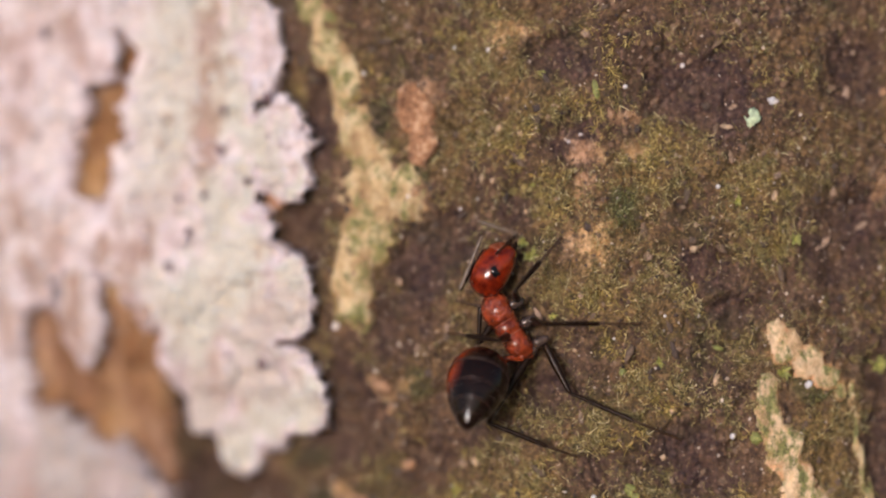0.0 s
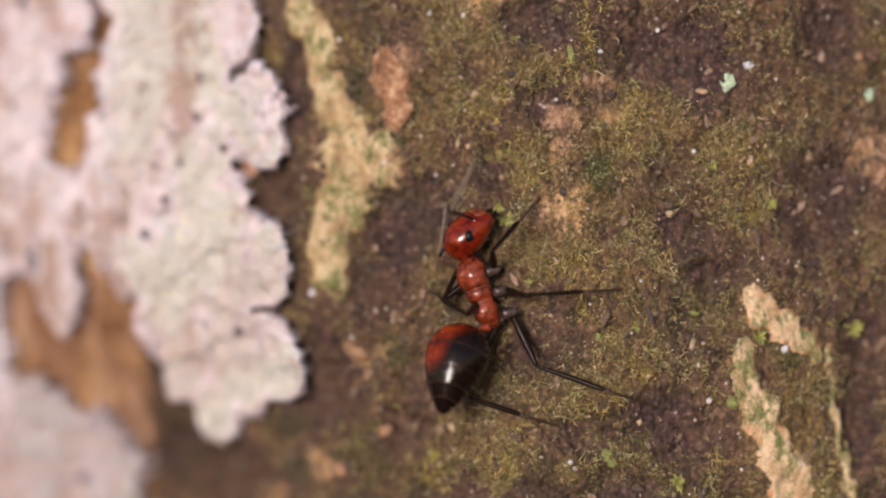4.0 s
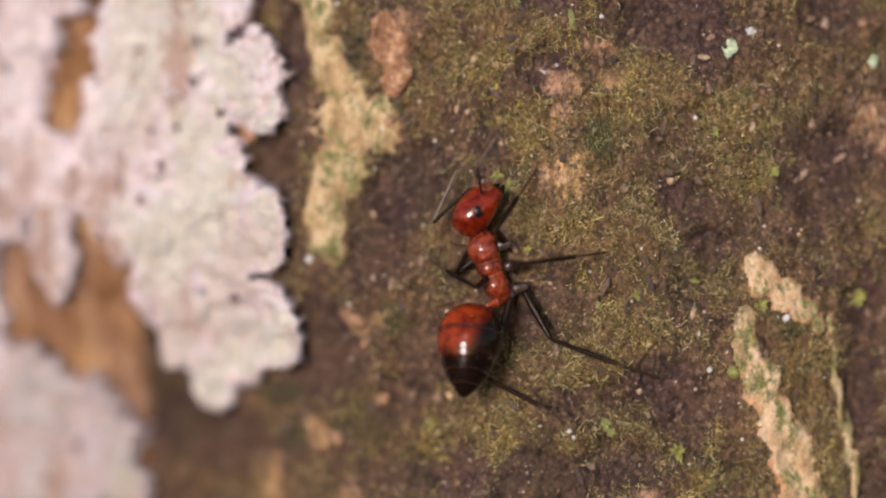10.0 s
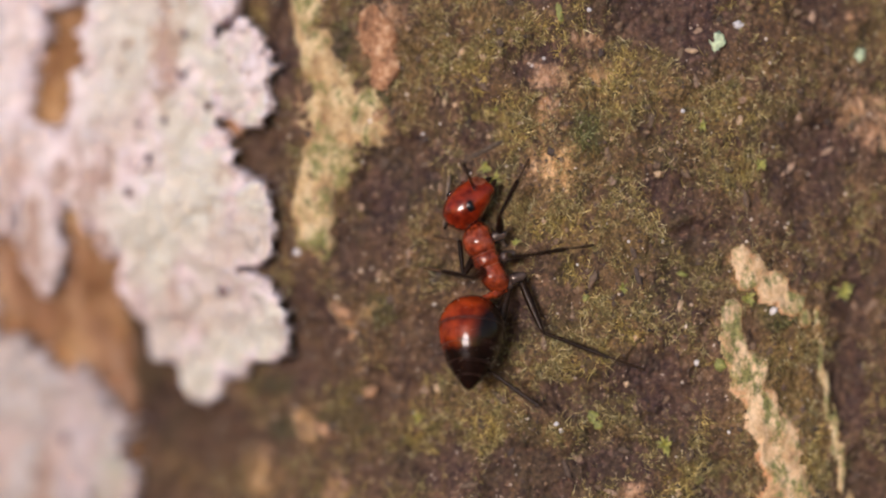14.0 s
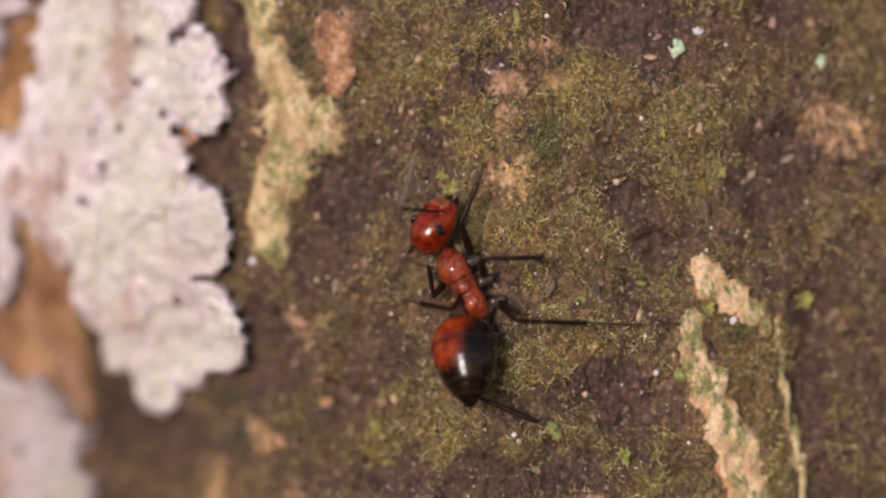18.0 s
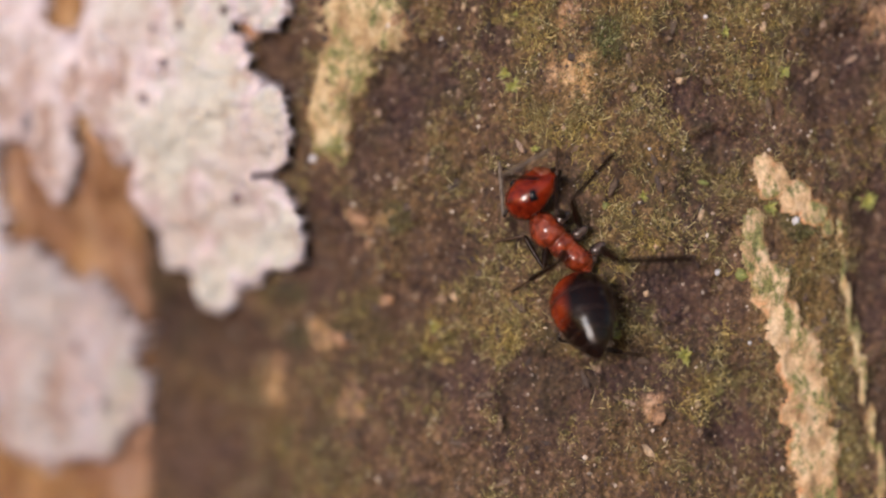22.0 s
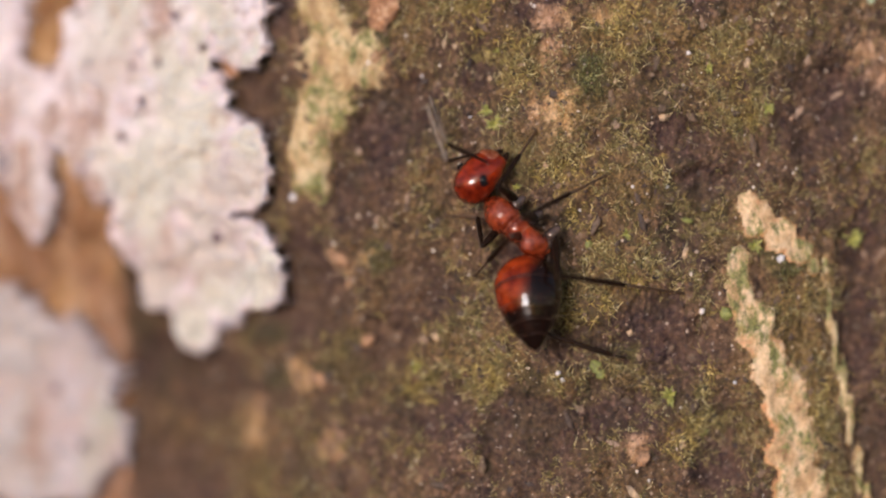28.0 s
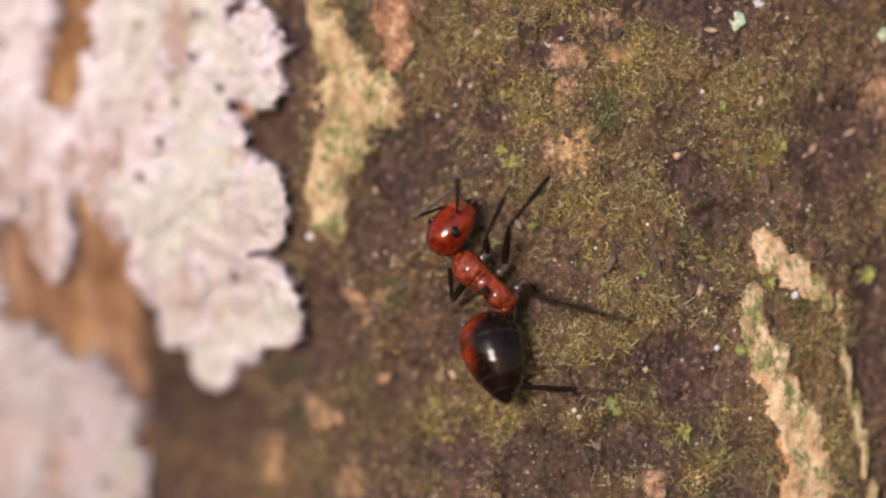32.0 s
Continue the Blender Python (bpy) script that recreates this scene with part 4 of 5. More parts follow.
part("clypeus", loft("clypeus", rounded([(1.40, 0.10, 0.05, 0.36), (1.50, 0.30, 0.10, 0.31), (1.66, 0.34, 0.11, 0.21), (1.80, 0.24, 0.08, 0.08), (1.86, 0.08, 0.04, 0.0)], 3), RIM, 14), head, "paler plate over the jaws")
for side in (-1, 1):
    socket = part("feeler_socket", loft("feeler_socket", rounded([(-0.06, 0.10, 0.10, 0), (0.02, 0.12, 0.12, 0), (0.07, 0.08, 0.08, 0), (0.09, 0.03, 0.03, 0)], 2), HEAD, 12), head)
    socket.matrix_local = pose(side * 0.32 * MM, 1.34 * MM, 0.33 * MM, 60, 0, 0)

# the gaster turns about the petiole; its shells overlap backwards
def bulge(y):
    """Half width, half height and axis height of the gaster at y."""
    line = ((0.0, 0.08), (0.06, 0.28), (0.15, 0.48), (0.30, 0.69), (0.50, 0.84), (0.75, 0.94), (1.0, 0.965), (1.25, 0.94), (1.5, 0.885), (1.8, 0.785), (2.1, 0.64), (2.4, 0.45), (2.6, 0.30), (2.75, 0.165), (2.81, 0.09), (2.84, 0.02))
    r = 1.08 * float(np.interp(-y / 1.1, [p[0] for p in line], [p[1] for p in line]))
    return r, r * 0.93, 0.06 - 0.10 * max(0.0, (-y - 1.3) / 1.75)


def shell(front, back, lip):
    """One shell of the gaster, its hind edge proud by lip over the next."""
    rows = []
    for k in range(13):
        y = front + (back - front) * k / 12
        w, h, c = bulge(y)
        g = lip * (k / 12) ** 2
        rows.append((y, w + g, h + g, c))
    w, h, c = bulge(back)
    return rows + [(back - 0.012, w + lip * 0.6, h + lip * 0.6, c), (back - 0.014, w - 0.02, h - 0.02, c)]


gaster = part("gaster", loft("gaster", shell(-0.001, -1.08, 0.016), GASTER, 36), ant, "swollen glossy abdomen, red in front and black behind")
for front, back in ((-1.06, -1.78), (-1.76, -2.33), (-2.31, -2.73), (-2.71, -3.12)):
    part("tergite", loft("tergite", shell(front, back, 0.014), GASTER, 36), gaster)
for y in (-1.09, -1.79, -2.34, -2.74):
    w, h, c = bulge(y)
    part("shell_edge", loft("shell_edge", [(y + 0.010, w + 0.006, h + 0.006, c), (y + 0.004, w + 0.018, h + 0.018, c), (y - 0.004, w + 0.018, h + 0.018, c), (y - 0.012, w - 0.004, h - 0.004, c)], EDGE, 36), gaster, "thin pale edge of a shell")

pick = random.Random(11)
bm = bmesh.new()
for k in range(90):
    y = -pick.uniform(0.15, 2.9)
    w, h, c = bulge(y)
    a = pick.uniform(0, 2 * math.pi)
    out_way = Vector((math.cos(a), -0.7, math.sin(a))).normalized()
    root = Vector((w * math.cos(a), y, c + h * math.sin(a)))
    side_way = out_way.cross(Vector((0, 1, 0))).normalized() * 0.007
    ln = pick.uniform(0.12, 0.26)
    v = [bm.verts.new(q * MM) for q in (root - side_way, root + side_way, root + out_way.cross(side_way), root + out_way * ln)]
    bm.faces.new((v[0], v[1], v[3])), bm.faces.new((v[1], v[2], v[3])), bm.faces.new((v[2], v[0], v[3]))
seta_mesh = bpy.data.meshes.new("setae")
bm.to_mesh(seta_mesh)
bm.free()
seta_mesh.materials.append(material("seta", plain((0.42, 0.34, 0.26), 0.4)))
part("setae", seta_mesh, gaster, "sparse pale hairs")

# hips on the thorax, and the lengths of thigh, shin and foot
HIPS = {"LF": (-0.30, 0.62, -0.42), "RF": (0.42, 0.60, -0.52), "LM": (-0.30, -0.15, -0.45), "RM": (0.45, -0.10, -0.55), "LH": (0.15, -0.92, -0.40), "RH": (0.45, -0.85, -0.55)}
LONG = 3.12    # of the gaster, from its front to its tip
SIZES = {"LF": (1.3, 1.2, 1.3), "RF": (1.5, 1.4, 1.4), "LM": (2.0, 1.6, 1.3), "RM": (1.95, 2.0, 1.75), "LH": (2.9, 2.05, 1.5), "RH": (1.95, 2.35, 2.3)}
LEGS, PARTS = {}, {}
for leg, (x, y, z) in HIPS.items():
    side, (a, b, c) = (1 if leg[0] == "R" else -1), SIZES[leg]
    coxa = part("coxa", loft("coxa", rounded([(-0.16, 0.10, 0.10, 0), (-0.05, 0.20, 0.20, 0), (0.12, 0.19, 0.18, 0), (0.32, 0.12, 0.11, 0), (0.40, 0.05, 0.05, 0)], 3), HIP, 12), ant)
    coxa.matrix_local = pose(x * 0.95 * MM, y * MM, z * 0.55 * MM, -30, 0, -side * 95)
    thigh = loft("femur", rounded([(0, 0.045, 0.045, 0), (0.12, 0.085, 0.08, 0), (a * 0.35, 0.14, 0.12, 0), (a * 0.7, 0.115, 0.10, 0), (a * 0.94, 0.085, 0.08, 0), (a, 0.055, 0.05, 0)], 3), BLACK, 12)
    shin = loft("tibia", rounded([(0, 0.05, 0.05, 0), (b * 0.1, 0.062, 0.058, 0), (b * 0.6, 0.085, 0.075, 0), (b * 0.92, 0.08, 0.07, 0), (b, 0.05, 0.05, 0)], 3), BLACK, 10)
    toe = loft("tarsus", rounded([(0, 0.045, 0.04, 0), (c * 0.45, 0.045, 0.04, 0), (c * 0.5, 0.034, 0.03, 0), (c * 0.65, 0.046, 0.04, 0), (c * 0.68, 0.03, 0.03, 0), (c * 0.8, 0.044, 0.04, 0), (c * 0.83, 0.028, 0.028, 0),
                                  (c * 0.93, 0.055, 0.045, 0), (c, 0.02, 0.02, 0)], 2), PALE_LEG, 8)
    LEGS[leg] = (part("femur", thigh, ant, "black thigh"), part("tibia", shin, ant, "black shin"), part("tarsus", toe, ant, "thin brown jointed foot"))
ANTENNAE = {}
for side in (-1, 1):
    scape = part("scape", loft("scape", rounded([(0, 0.030, 0.030, 0), (0.10, 0.036, 0.036, 0), (0.5, 0.042, 0.042, 0), (1.0, 0.052, 0.052, 0), (1.5, 0.065, 0.065, 0), (1.6, 0.03, 0.03, 0)], 3), BLACK, 10), ant, "dark antenna base")
    whip = part("funiculus", loft("funiculus", rounded([(0, 0.04, 0.04, 0), (0.12, 0.06, 0.06, 0)] + [(0.12 + 0.165 * k, 0.054 + 0.012 * (k % 2), 0.054 + 0.012 * (k % 2), 0) for k in range(1, 11)] + [(1.90, 0.02, 0.02, 0)], 2), WHIP, 10), ant, "grey-brown jointed antenna whip")
    ANTENNAE[side] = (scape, whip)


# ---- how the ant moves ----
HELD = []


def hold(t, head_mid, neck, waist, front, tip, face, lean, roll):
    """The ant at t: middle of the head, neck, waist, front and tip of the abdomen on the bark; where the head faces, in degrees from up, how far the body leans and the abdomen is rolled."""
    HELD.append((t, *head_mid, *neck, *waist, *front, *tip, face, lean, roll))


def stem_y(x):
    return R - math.sqrt(R * R - (x - X0) ** 2) + float(swell(x - X0))


def along(start, end, up):
    """The pose of a limb that lies along y from start to end."""
    f = (end - start).normalized()
    r = f.cross(up)
    r = r.normalized() if r.length > 1e-9 else f.orthogonal().normalized()
    u = r.cross(f)
    return Matrix(((r.x, f.x, u.x, start.x), (r.y, f.y, u.y, start.y), (r.z, f.z, u.z, start.z), (0, 0, 0, 1)))


KNEES = {}
KNEES["RH"] = [(0, 1.46, -1.38), (1, 1.69, -1.65), (2, 1.15, -1.47), (3, 1.51, -1.34), (4, 1.42, -1.35), (7, 1.06, -1.43), (8, 2.00, -1.70), (9, 1.59, -1.37), (10, 1.61, -1.40), (11, 1.41, -1.51), (12, 1.50, -1.47), (13, 1.58, -1.60), (16, 1.08, -1.56), (17, 1.28, -1.23), (18, 0.87, 0.01), (19, 0.38, -0.17), (20, 0.34, -0.13), (20.2, -0.57, 2.21), (20.4, -0.04, 1.88), (20.6, 0.62, 2.80), (20.8, 0.52, 2.26), (21, 0.19, 1.97), (21.2, -0.10, 1.68), (21.4, 0.21, 1.05), (22, 0.69, 0.36), (22.5, 0.61, 0.31), (23, 1.24, -0.18), (24, 1.31, -0.11), (25, 1.64, -0.11), (28, 0.48, -0.78), (29, 0.77, -0.83), (30, 1.02, -1.08), (30.6, 0.53, 0.21), (31, 1.74, -0.40), (31.2, -0.17, 2.09), (31.4, 0.40, 1.98), (31.6, 0.49, 2.12), (31.8, 0.05, 1.85), (32, 0.61, 0.35)]
KNEES["RM"] = [(0, 0.36, 1.14), (1, 0.54, 0.69), (2, 0.61, 1.15), (3, 0.72, 1.23), (4, 0.76, 1.23), (7, 0.45, 0.94), (8, 1.04, 0.80), (9, 0.36, 1.11), (10, 0.32, 1.23), (11, 0.36, 1.29), (12, 0.26, 1.16), (13, 0.30, 1.11), (16, -0.10, 1.05), (17, -0.18, 1.17), (18, -0.14, 1.82), (19, -0.41, 1.68), (20, -0.01, 2.64), (20.4, -1.50, 0.90), (20.6, -1.00, 2.35), (20.8, -1.01, 2.08), (21, -1.16, 2.12), (21.2, -1.14, 2.28), (21.4, -1.37, 1.93), (22, -0.72, 2.19), (23, -0.30, 1.48), (24, -0.35, 1.48), (25, -0.27, 1.39), (28, -0.60, 0.94), (29, -0.27, 0.38), (30, 0.48, 0.73), (31, -0.26, 2.32), (31.4, -1.77, 1.54), (31.6, -1.98, 1.70), (31.8, -0.97, 1.68), (32, -0.08, 2.46)]
KNEES["LH"] = [(0, -1.58, -2.45), (1, -1.33, -2.56), (2, -1.69, -2.03), (3, -1.19, -2.07), (4, -1.28, -2.08), (7, -0.78, -2.33), (8, -0.33, -2.77), (9, -0.81, -2.55), (10, -0.59, -2.57), (11, -1.08, -2.37), (12, -0.72, -2.59), (13, -0.61, -2.71), (16, -0.27, -2.52), (17, -0.56, -2.58), (18, -0.24, -2.59), (19, -0.23, -2.29), (20, -1.25, -1.92), (20.2, 0.16, -2.79), (20.4, 1.52, -1.89), (20.6, 2.19, -0.92), (20.8, 2.27, -1.13), (21, 2.03, -1.31), (21.2, 1.99, -1.30), (21.4, 0.38, -2.11), (22, -1.12, -2.30), (22.5, -0.69, -2.47), (23, -0.90, -2.40), (24, -1.13, -2.45), (25, -0.78, -2.70), (28, 0.25, -2.87), (29, -0.43, -2.84), (30, -0.72, -2.76), (31, -0.18, -2.77), (31.2, -0.04, -2.77), (31.4, 0.92, -2.38), (31.6, 0.90, -2.05), (31.8, 0.37, -2.45), (32, -0.01, -2.86)]
KNEES["LM"] = [(0, -0.90, 0.63), (4, -0.90, 0.64), (17, -0.82, 0.45), (19, -1.15, 0.27), (19.6, -1.60, -0.41), (20, -1.23, -0.77), (20.4, 1.22, -2.24), (20.6, 1.88, -1.56), (20.8, 2.01, -1.87), (21, 1.76, -2.09), (21.2, 1.70, -2.14), (21.5, -0.90, -0.79), (22, -1.02, 0.35), (24, -0.94, 0.46), (28, -0.89, 0.40), (30, -0.94, 0.51), (31, -0.97, -0.08), (31.2, -1.35, -1.81), (31.4, 0.27, -2.42), (31.6, 0.34, -2.49), (31.8, -0.36, -2.51), (32, -0.93, 0.44)]
KNEES["RF"] = [(0, -0.45, 2.17), (1, 0.00, 1.90), (2, -0.29, 2.29), (3, 0.01, 2.53), (4, -0.13, 2.62), (7, 0.01, 2.25), (8, 0.16, 2.33), (9, 0.00, 2.33), (10, -0.28, 2.34), (11, -0.17, 2.42), (12, 0.09, 2.33), (13, -0.06, 2.41), (16, -0.19, 2.43), (17, -0.18, 2.53), (18, -0.75, 3.00), (19, -0.94, 2.74), (20, -0.80, 2.29), (22, -1.16, 1.84), (23, -0.38, 2.38), (24, -0.70, 2.27), (25, -0.62, 2.00), (28, -1.33, 1.90), (29, 0.16, 1.86), (30, -0.42, 1.80), (31, -0.61, 1.14), (32, -0.79, 2.11)]
FEET = {}
FEET["RF"] = [(0, 4.01, 0.53), (1, 3.65, -0.11), (2, 4.06, 0.46), (3, 4.06, 0.61), (4, 3.97, 0.54), (7, 4.00, 0.60), (8, 3.95, 0.57), (9, 3.91, 0.52), (10, 4.00, 0.57), (11, 4.02, 0.65), (12, 3.99, 0.56), (13, 4.02, 0.50), (16, 4.01, 0.46), (17, 3.97, 0.54), (18, 3.99, 0.58), (19, 4.06, 0.57), (20, 5.47, -3.39), (20.3, 2.23, -5.18), (20.6, 0.85, -7.25), (21, 0.91, -6.52), (21.2, 1.31, -6.13), (21.4, 4.16, -4.70), (22, 4.29, -2.02), (23, 5.43, -2.34), (24, 4.87, -2.74), (25, 4.57, -1.41), (28, 4.21, -0.41), (29, 5.75, -0.94), (30, 5.13, -0.13), (30.5, 4.50, 0.08), (31, 1.43, -1.56), (31.3, 0.41, -2.44), (31.6, -0.25, -4.58), (31.8, 0.68, -2.86), (32, 2.87, -0.94)]
FEET["RM"] = [(0, 6.53, -2.40), (1, 6.52, -2.44), (2, 6.63, -2.37), (3, 6.48, -2.39), (4, 6.57, -2.42), (7, 6.23, -2.30), (8, 6.08, -2.29), (9, 5.97, -2.28), (10, 6.08, -2.28), (11, 6.07, -2.31), (12, 6.13, -2.32), (13, 6.04, -2.23), (16, 6.18, -2.32), (17, 6.07, -2.32), (18, 5.35, -2.39), (19, 6.87, -1.13), (20, 6.79, -1.17), (20.3, 3.82, -3.06), (20.4, 2.98, -4.50), (20.6, 2.64, -3.78), (20.8, 2.40, -3.50), (21, 2.86, -3.24), (21.2, 2.67, -3.26), (21.4, 4.50, -3.47), (22, 5.88, -2.45), (23, 6.49, -1.69), (24, 6.48, -1.77), (25, 6.49, -1.76), (28, 6.50, -1.75), (29, 6.45, -1.73), (30, 8.37, -1.51), (30.6, 5.86, -0.49), (31, 5.23, 0.46), (31.4, 0.37, -0.73), (31.6, 1.03, -1.29), (31.8, 3.09, -1.44), (32, 3.57, -1.30)]
FEET["RH"] = [(0, 7.75, -6.15), (1, 7.77, -6.23), (2, 7.81, -6.28), (3, 7.81, -6.25), (4, 7.78, -6.25), (7, 7.74, -6.27), (8, 7.76, -6.25), (9, 7.76, -6.25), (10, 7.80, -6.30), (11, 7.76, -6.26), (12, 7.74, -6.01), (13, 7.72, -6.26), (16, 7.83, -6.25), (17, 7.48, -5.78), (18, 9.00, -4.51), (19, 9.03, -4.46), (20, 9.94, -5.43), (20.2, 6.62, -1.27), (20.4, 7.34, -1.82), (20.6, 6.83, -1.91), (20.8, 6.59, -1.86), (21, 7.06, -1.74), (21.2, 7.01, -1.79), (21.5, 8.37, -6.96), (22, 8.66, -5.54), (22.5, 10.58, -5.32), (23, 10.56, -5.36), (24, 10.71, -5.32), (25, 10.03, -5.35), (28, 8.87, -5.48), (29, 10.26, -5.77), (30, 9.64, -5.39), (30.6, 7.88, -4.94), (31, 9.47, -4.85), (31.2, 5.09, -0.68), (31.4, 5.40, -0.68), (31.6, 4.99, -1.49), (31.8, 4.94, -1.36), (32, 6.73, -5.20)]
FEET["LH"] = [(0, 4.42, -6.72), (4, 4.53, -6.82), (9, 4.17, -7.18), (13, 4.17, -7.30), (15.5, 4.15, -7.14), (16, 4.26, -6.92), (17, 4.12, -7.01), (18, 4.71, -7.16), (18.5, 6.40, -7.15), (19, 6.17, -7.14), (19.4, 6.34, -7.02), (20, 5.65, -8.33), (20.2, 8.59, -8.74), (20.4, 10.13, -8.61), (20.6, 8.88, -8.60), (20.8, 8.82, -8.42), (21, 8.70, -8.27), (21.2, 8.63, -8.20), (21.4, 7.68, -8.73), (22, 7.17, -8.67), (22.5, 6.93, -8.53), (23, 6.78, -8.53), (24, 6.82, -8.45), (25, 6.83, -8.52), (27.5, 4.61, -7.90), (28, 7.02, -7.50), (29, 7.14, -7.64), (30, 7.18, -7.56), (30.3, 6.81, -7.20), (31, 7.41, -5.85), (31.2, 6.41, -5.73), (31.4, 6.63, -5.83), (31.6, 6.84, -6.06), (31.8, 5.37, -6.85), (32, 6.86, -7.42)]
FEET["LM"] = [(0, -0.18, -2.65), (4, 0.22, -2.40), (9, 0.20, -2.46), (13, -0.11, -2.31), (15.5, 0.95, -3.86), (16, 1.54, -3.90), (17, 1.42, -4.06), (18, 1.17, -3.69), (19, 1.36, -4.07), (20, 2.10, -7.46), (20.3, 5.60, -8.92), (20.4, 6.71, -8.85), (20.6, 6.51, -8.95), (20.8, 6.49, -8.85), (21, 7.05, -8.65), (21.2, 6.95, -8.67), (21.4, 2.06, -7.69), (22, 2.80, -6.72), (23, 2.64, -5.99), (25, 1.94, -5.78), (27.5, 1.88, -5.39), (28, 2.12, -5.13), (29, 2.85, -5.65), (30, 2.21, -4.17), (30.8, 2.26, -4.60), (31.2, 2.78, -6.85), (31.4, 4.68, -6.24), (31.6, 5.07, -6.74), (31.8, 3.96, -6.98), (32, 0.73, -4.99)]
FEET["LF"] = [(0, 0.37, -1.64), (4, 0.59, -1.45), (9, 1.20, -2.09), (13, 0.70, -1.67), (15.5, 1.13, -2.40), (17, 1.24, -2.23), (18, 1.17, -2.45), (19, 1.54, -3.36), (20, 1.75, -6.23), (20.4, 2.62, -8.93), (20.6, 1.91, -9.75), (21, 2.51, -9.38), (21.4, 1.18, -6.64), (22, 2.26, -5.14), (23, 2.45, -4.27), (25, 2.11, -4.06), (27.5, 1.36, -2.96), (28, 1.25, -3.06), (29, 2.49, -3.24), (30, 1.87, -2.08), (30.8, 1.57, -3.20), (31.2, -0.31, -4.65), (31.6, -0.78, -6.71), (32, 0.03, -3.41)]

FEELERS = {-1: [(0, -1.03, -0.58, -0.40, 0.96), (1, -1.08, 0.22, -2.03, 0.01), (2, -0.78, -0.54, 0.01, 1.53), (3, -1.63, -0.62, -1.26, 0.92), (4, -1.06, -0.99, -0.78, 0.28), (7, -1.19, -1.07, -0.77, 0.00), (8, -0.87, -0.71, -0.68, 0.37), (9, -1.21, -0.99, -0.66, 0.18), (10, -1.63, -0.64, -0.77, 0.93), (11, -1.26, -1.44, -0.72, -0.18), (12, -1.17, -1.34, -0.90, -0.71), (13, -0.68, -1.42, -0.68, -0.25), (16, -1.45, -1.18, -0.63, 0.63), (17, -1.82, -0.46, -0.70, 1.06), (18, -1.00, -1.51, -0.59, -0.71), (19, -1.15, -1.33, -0.89, -0.36), (20, -1.41, -1.48, -0.88, -0.15), (21, -0.36, -1.07, -0.00, -1.42), (22, -0.91, -0.89, -0.92, 0.17), (23, -1.37, -0.70, -0.28, 1.13), (24, -1.59, -0.51, -1.28, 1.06), (25, -1.51, -0.53, -0.82, 0.26), (28, -0.81, 0.49, -1.55, 1.98), (29, -1.74, 0.70, -0.70, 1.83), (30, -1.52, -0.61, -1.08, 0.09), (31, -0.26, -0.18, -0.62, -1.06), (32, -1.03, 0.36, -0.76, 0.62)],
           1: [(0, 0.60, 0.96, 0.33, 1.26), (1, 0.27, 0.90, -0.54, 0.73), (2, 0.76, 0.86, 0.31, 1.35), (3, -0.05, 0.99, 0.32, 2.16), (4, -0.36, 0.64, -0.05, 1.72), (7, 0.22, 1.17, 0.22, 1.94), (8, 0.13, 0.71, 0.73, 1.46), (9, 0.00, 1.08, -0.09, 1.65), (10, 0.04, 1.11, 0.22, 1.64), (11, -0.05, 1.26, 0.18, 1.56), (12, -0.32, 0.66, 0.14, 0.95), (13, -0.18, 1.01, 0.30, 1.45), (16, 0.09, 1.26, 0.27, 1.71), (17, 0.73, 1.14, 0.91, 2.12), (18, -0.85, 0.53, -0.72, 1.69), (19, -0.59, 0.62, -0.18, 1.24), (20, -0.44, 0.92, -0.18, 1.63), (21, -1.16, 0.08, -2.60, 0.78), (22, -0.74, 0.52, -0.13, 0.97), (23, 0.24, 1.04, -0.11, 1.39), (24, -0.75, 0.75, -0.40, 1.10), (25, -0.73, 1.04, -0.04, 1.48), (28, -0.89, 0.93, -1.25, 1.63), (29, 1.64, 0.69, 2.76, 1.99), (30, 1.35, 0.77, 0.92, -0.01), (31, 0.44, 0.53, 0.62, 1.23), (32, 0.21, 1.32, 0.57, 1.67)]}
BENDS = {"LF": (-0.7, 0.0, 0.7)}
OUT = Vector((0, -1, 0))


def bent(hip, foot, bend, la, lb, lc):
    """Knee, ankle and toe of a leg that bends one way on the body."""
    flat_way = hip - foot
    flat_way.y = 0
    c = min(0.97, 0.55 * flat_way.length / lc)
    ankle = foot + (flat_way.normalized() * c + OUT * math.sqrt(1 - c * c)) * lc
    way = ankle - hip
    reach = min(max(way.length, abs(la - lb) + 0.35), (la + lb) * 0.995)
    way = way.normalized() * reach
    ankle = hip + way
    x = (reach * reach + la * la - lb * lb) / (2 * reach)
    bend = bend + OUT * 0.3
    bend = (bend - way * (bend.dot(way) / reach ** 2)).normalized()
    knee = hip + way * (x / reach) + bend * math.sqrt(max(la * la - x * x, 0))
    return knee, ankle, ankle + (foot - ankle).normalized() * lc


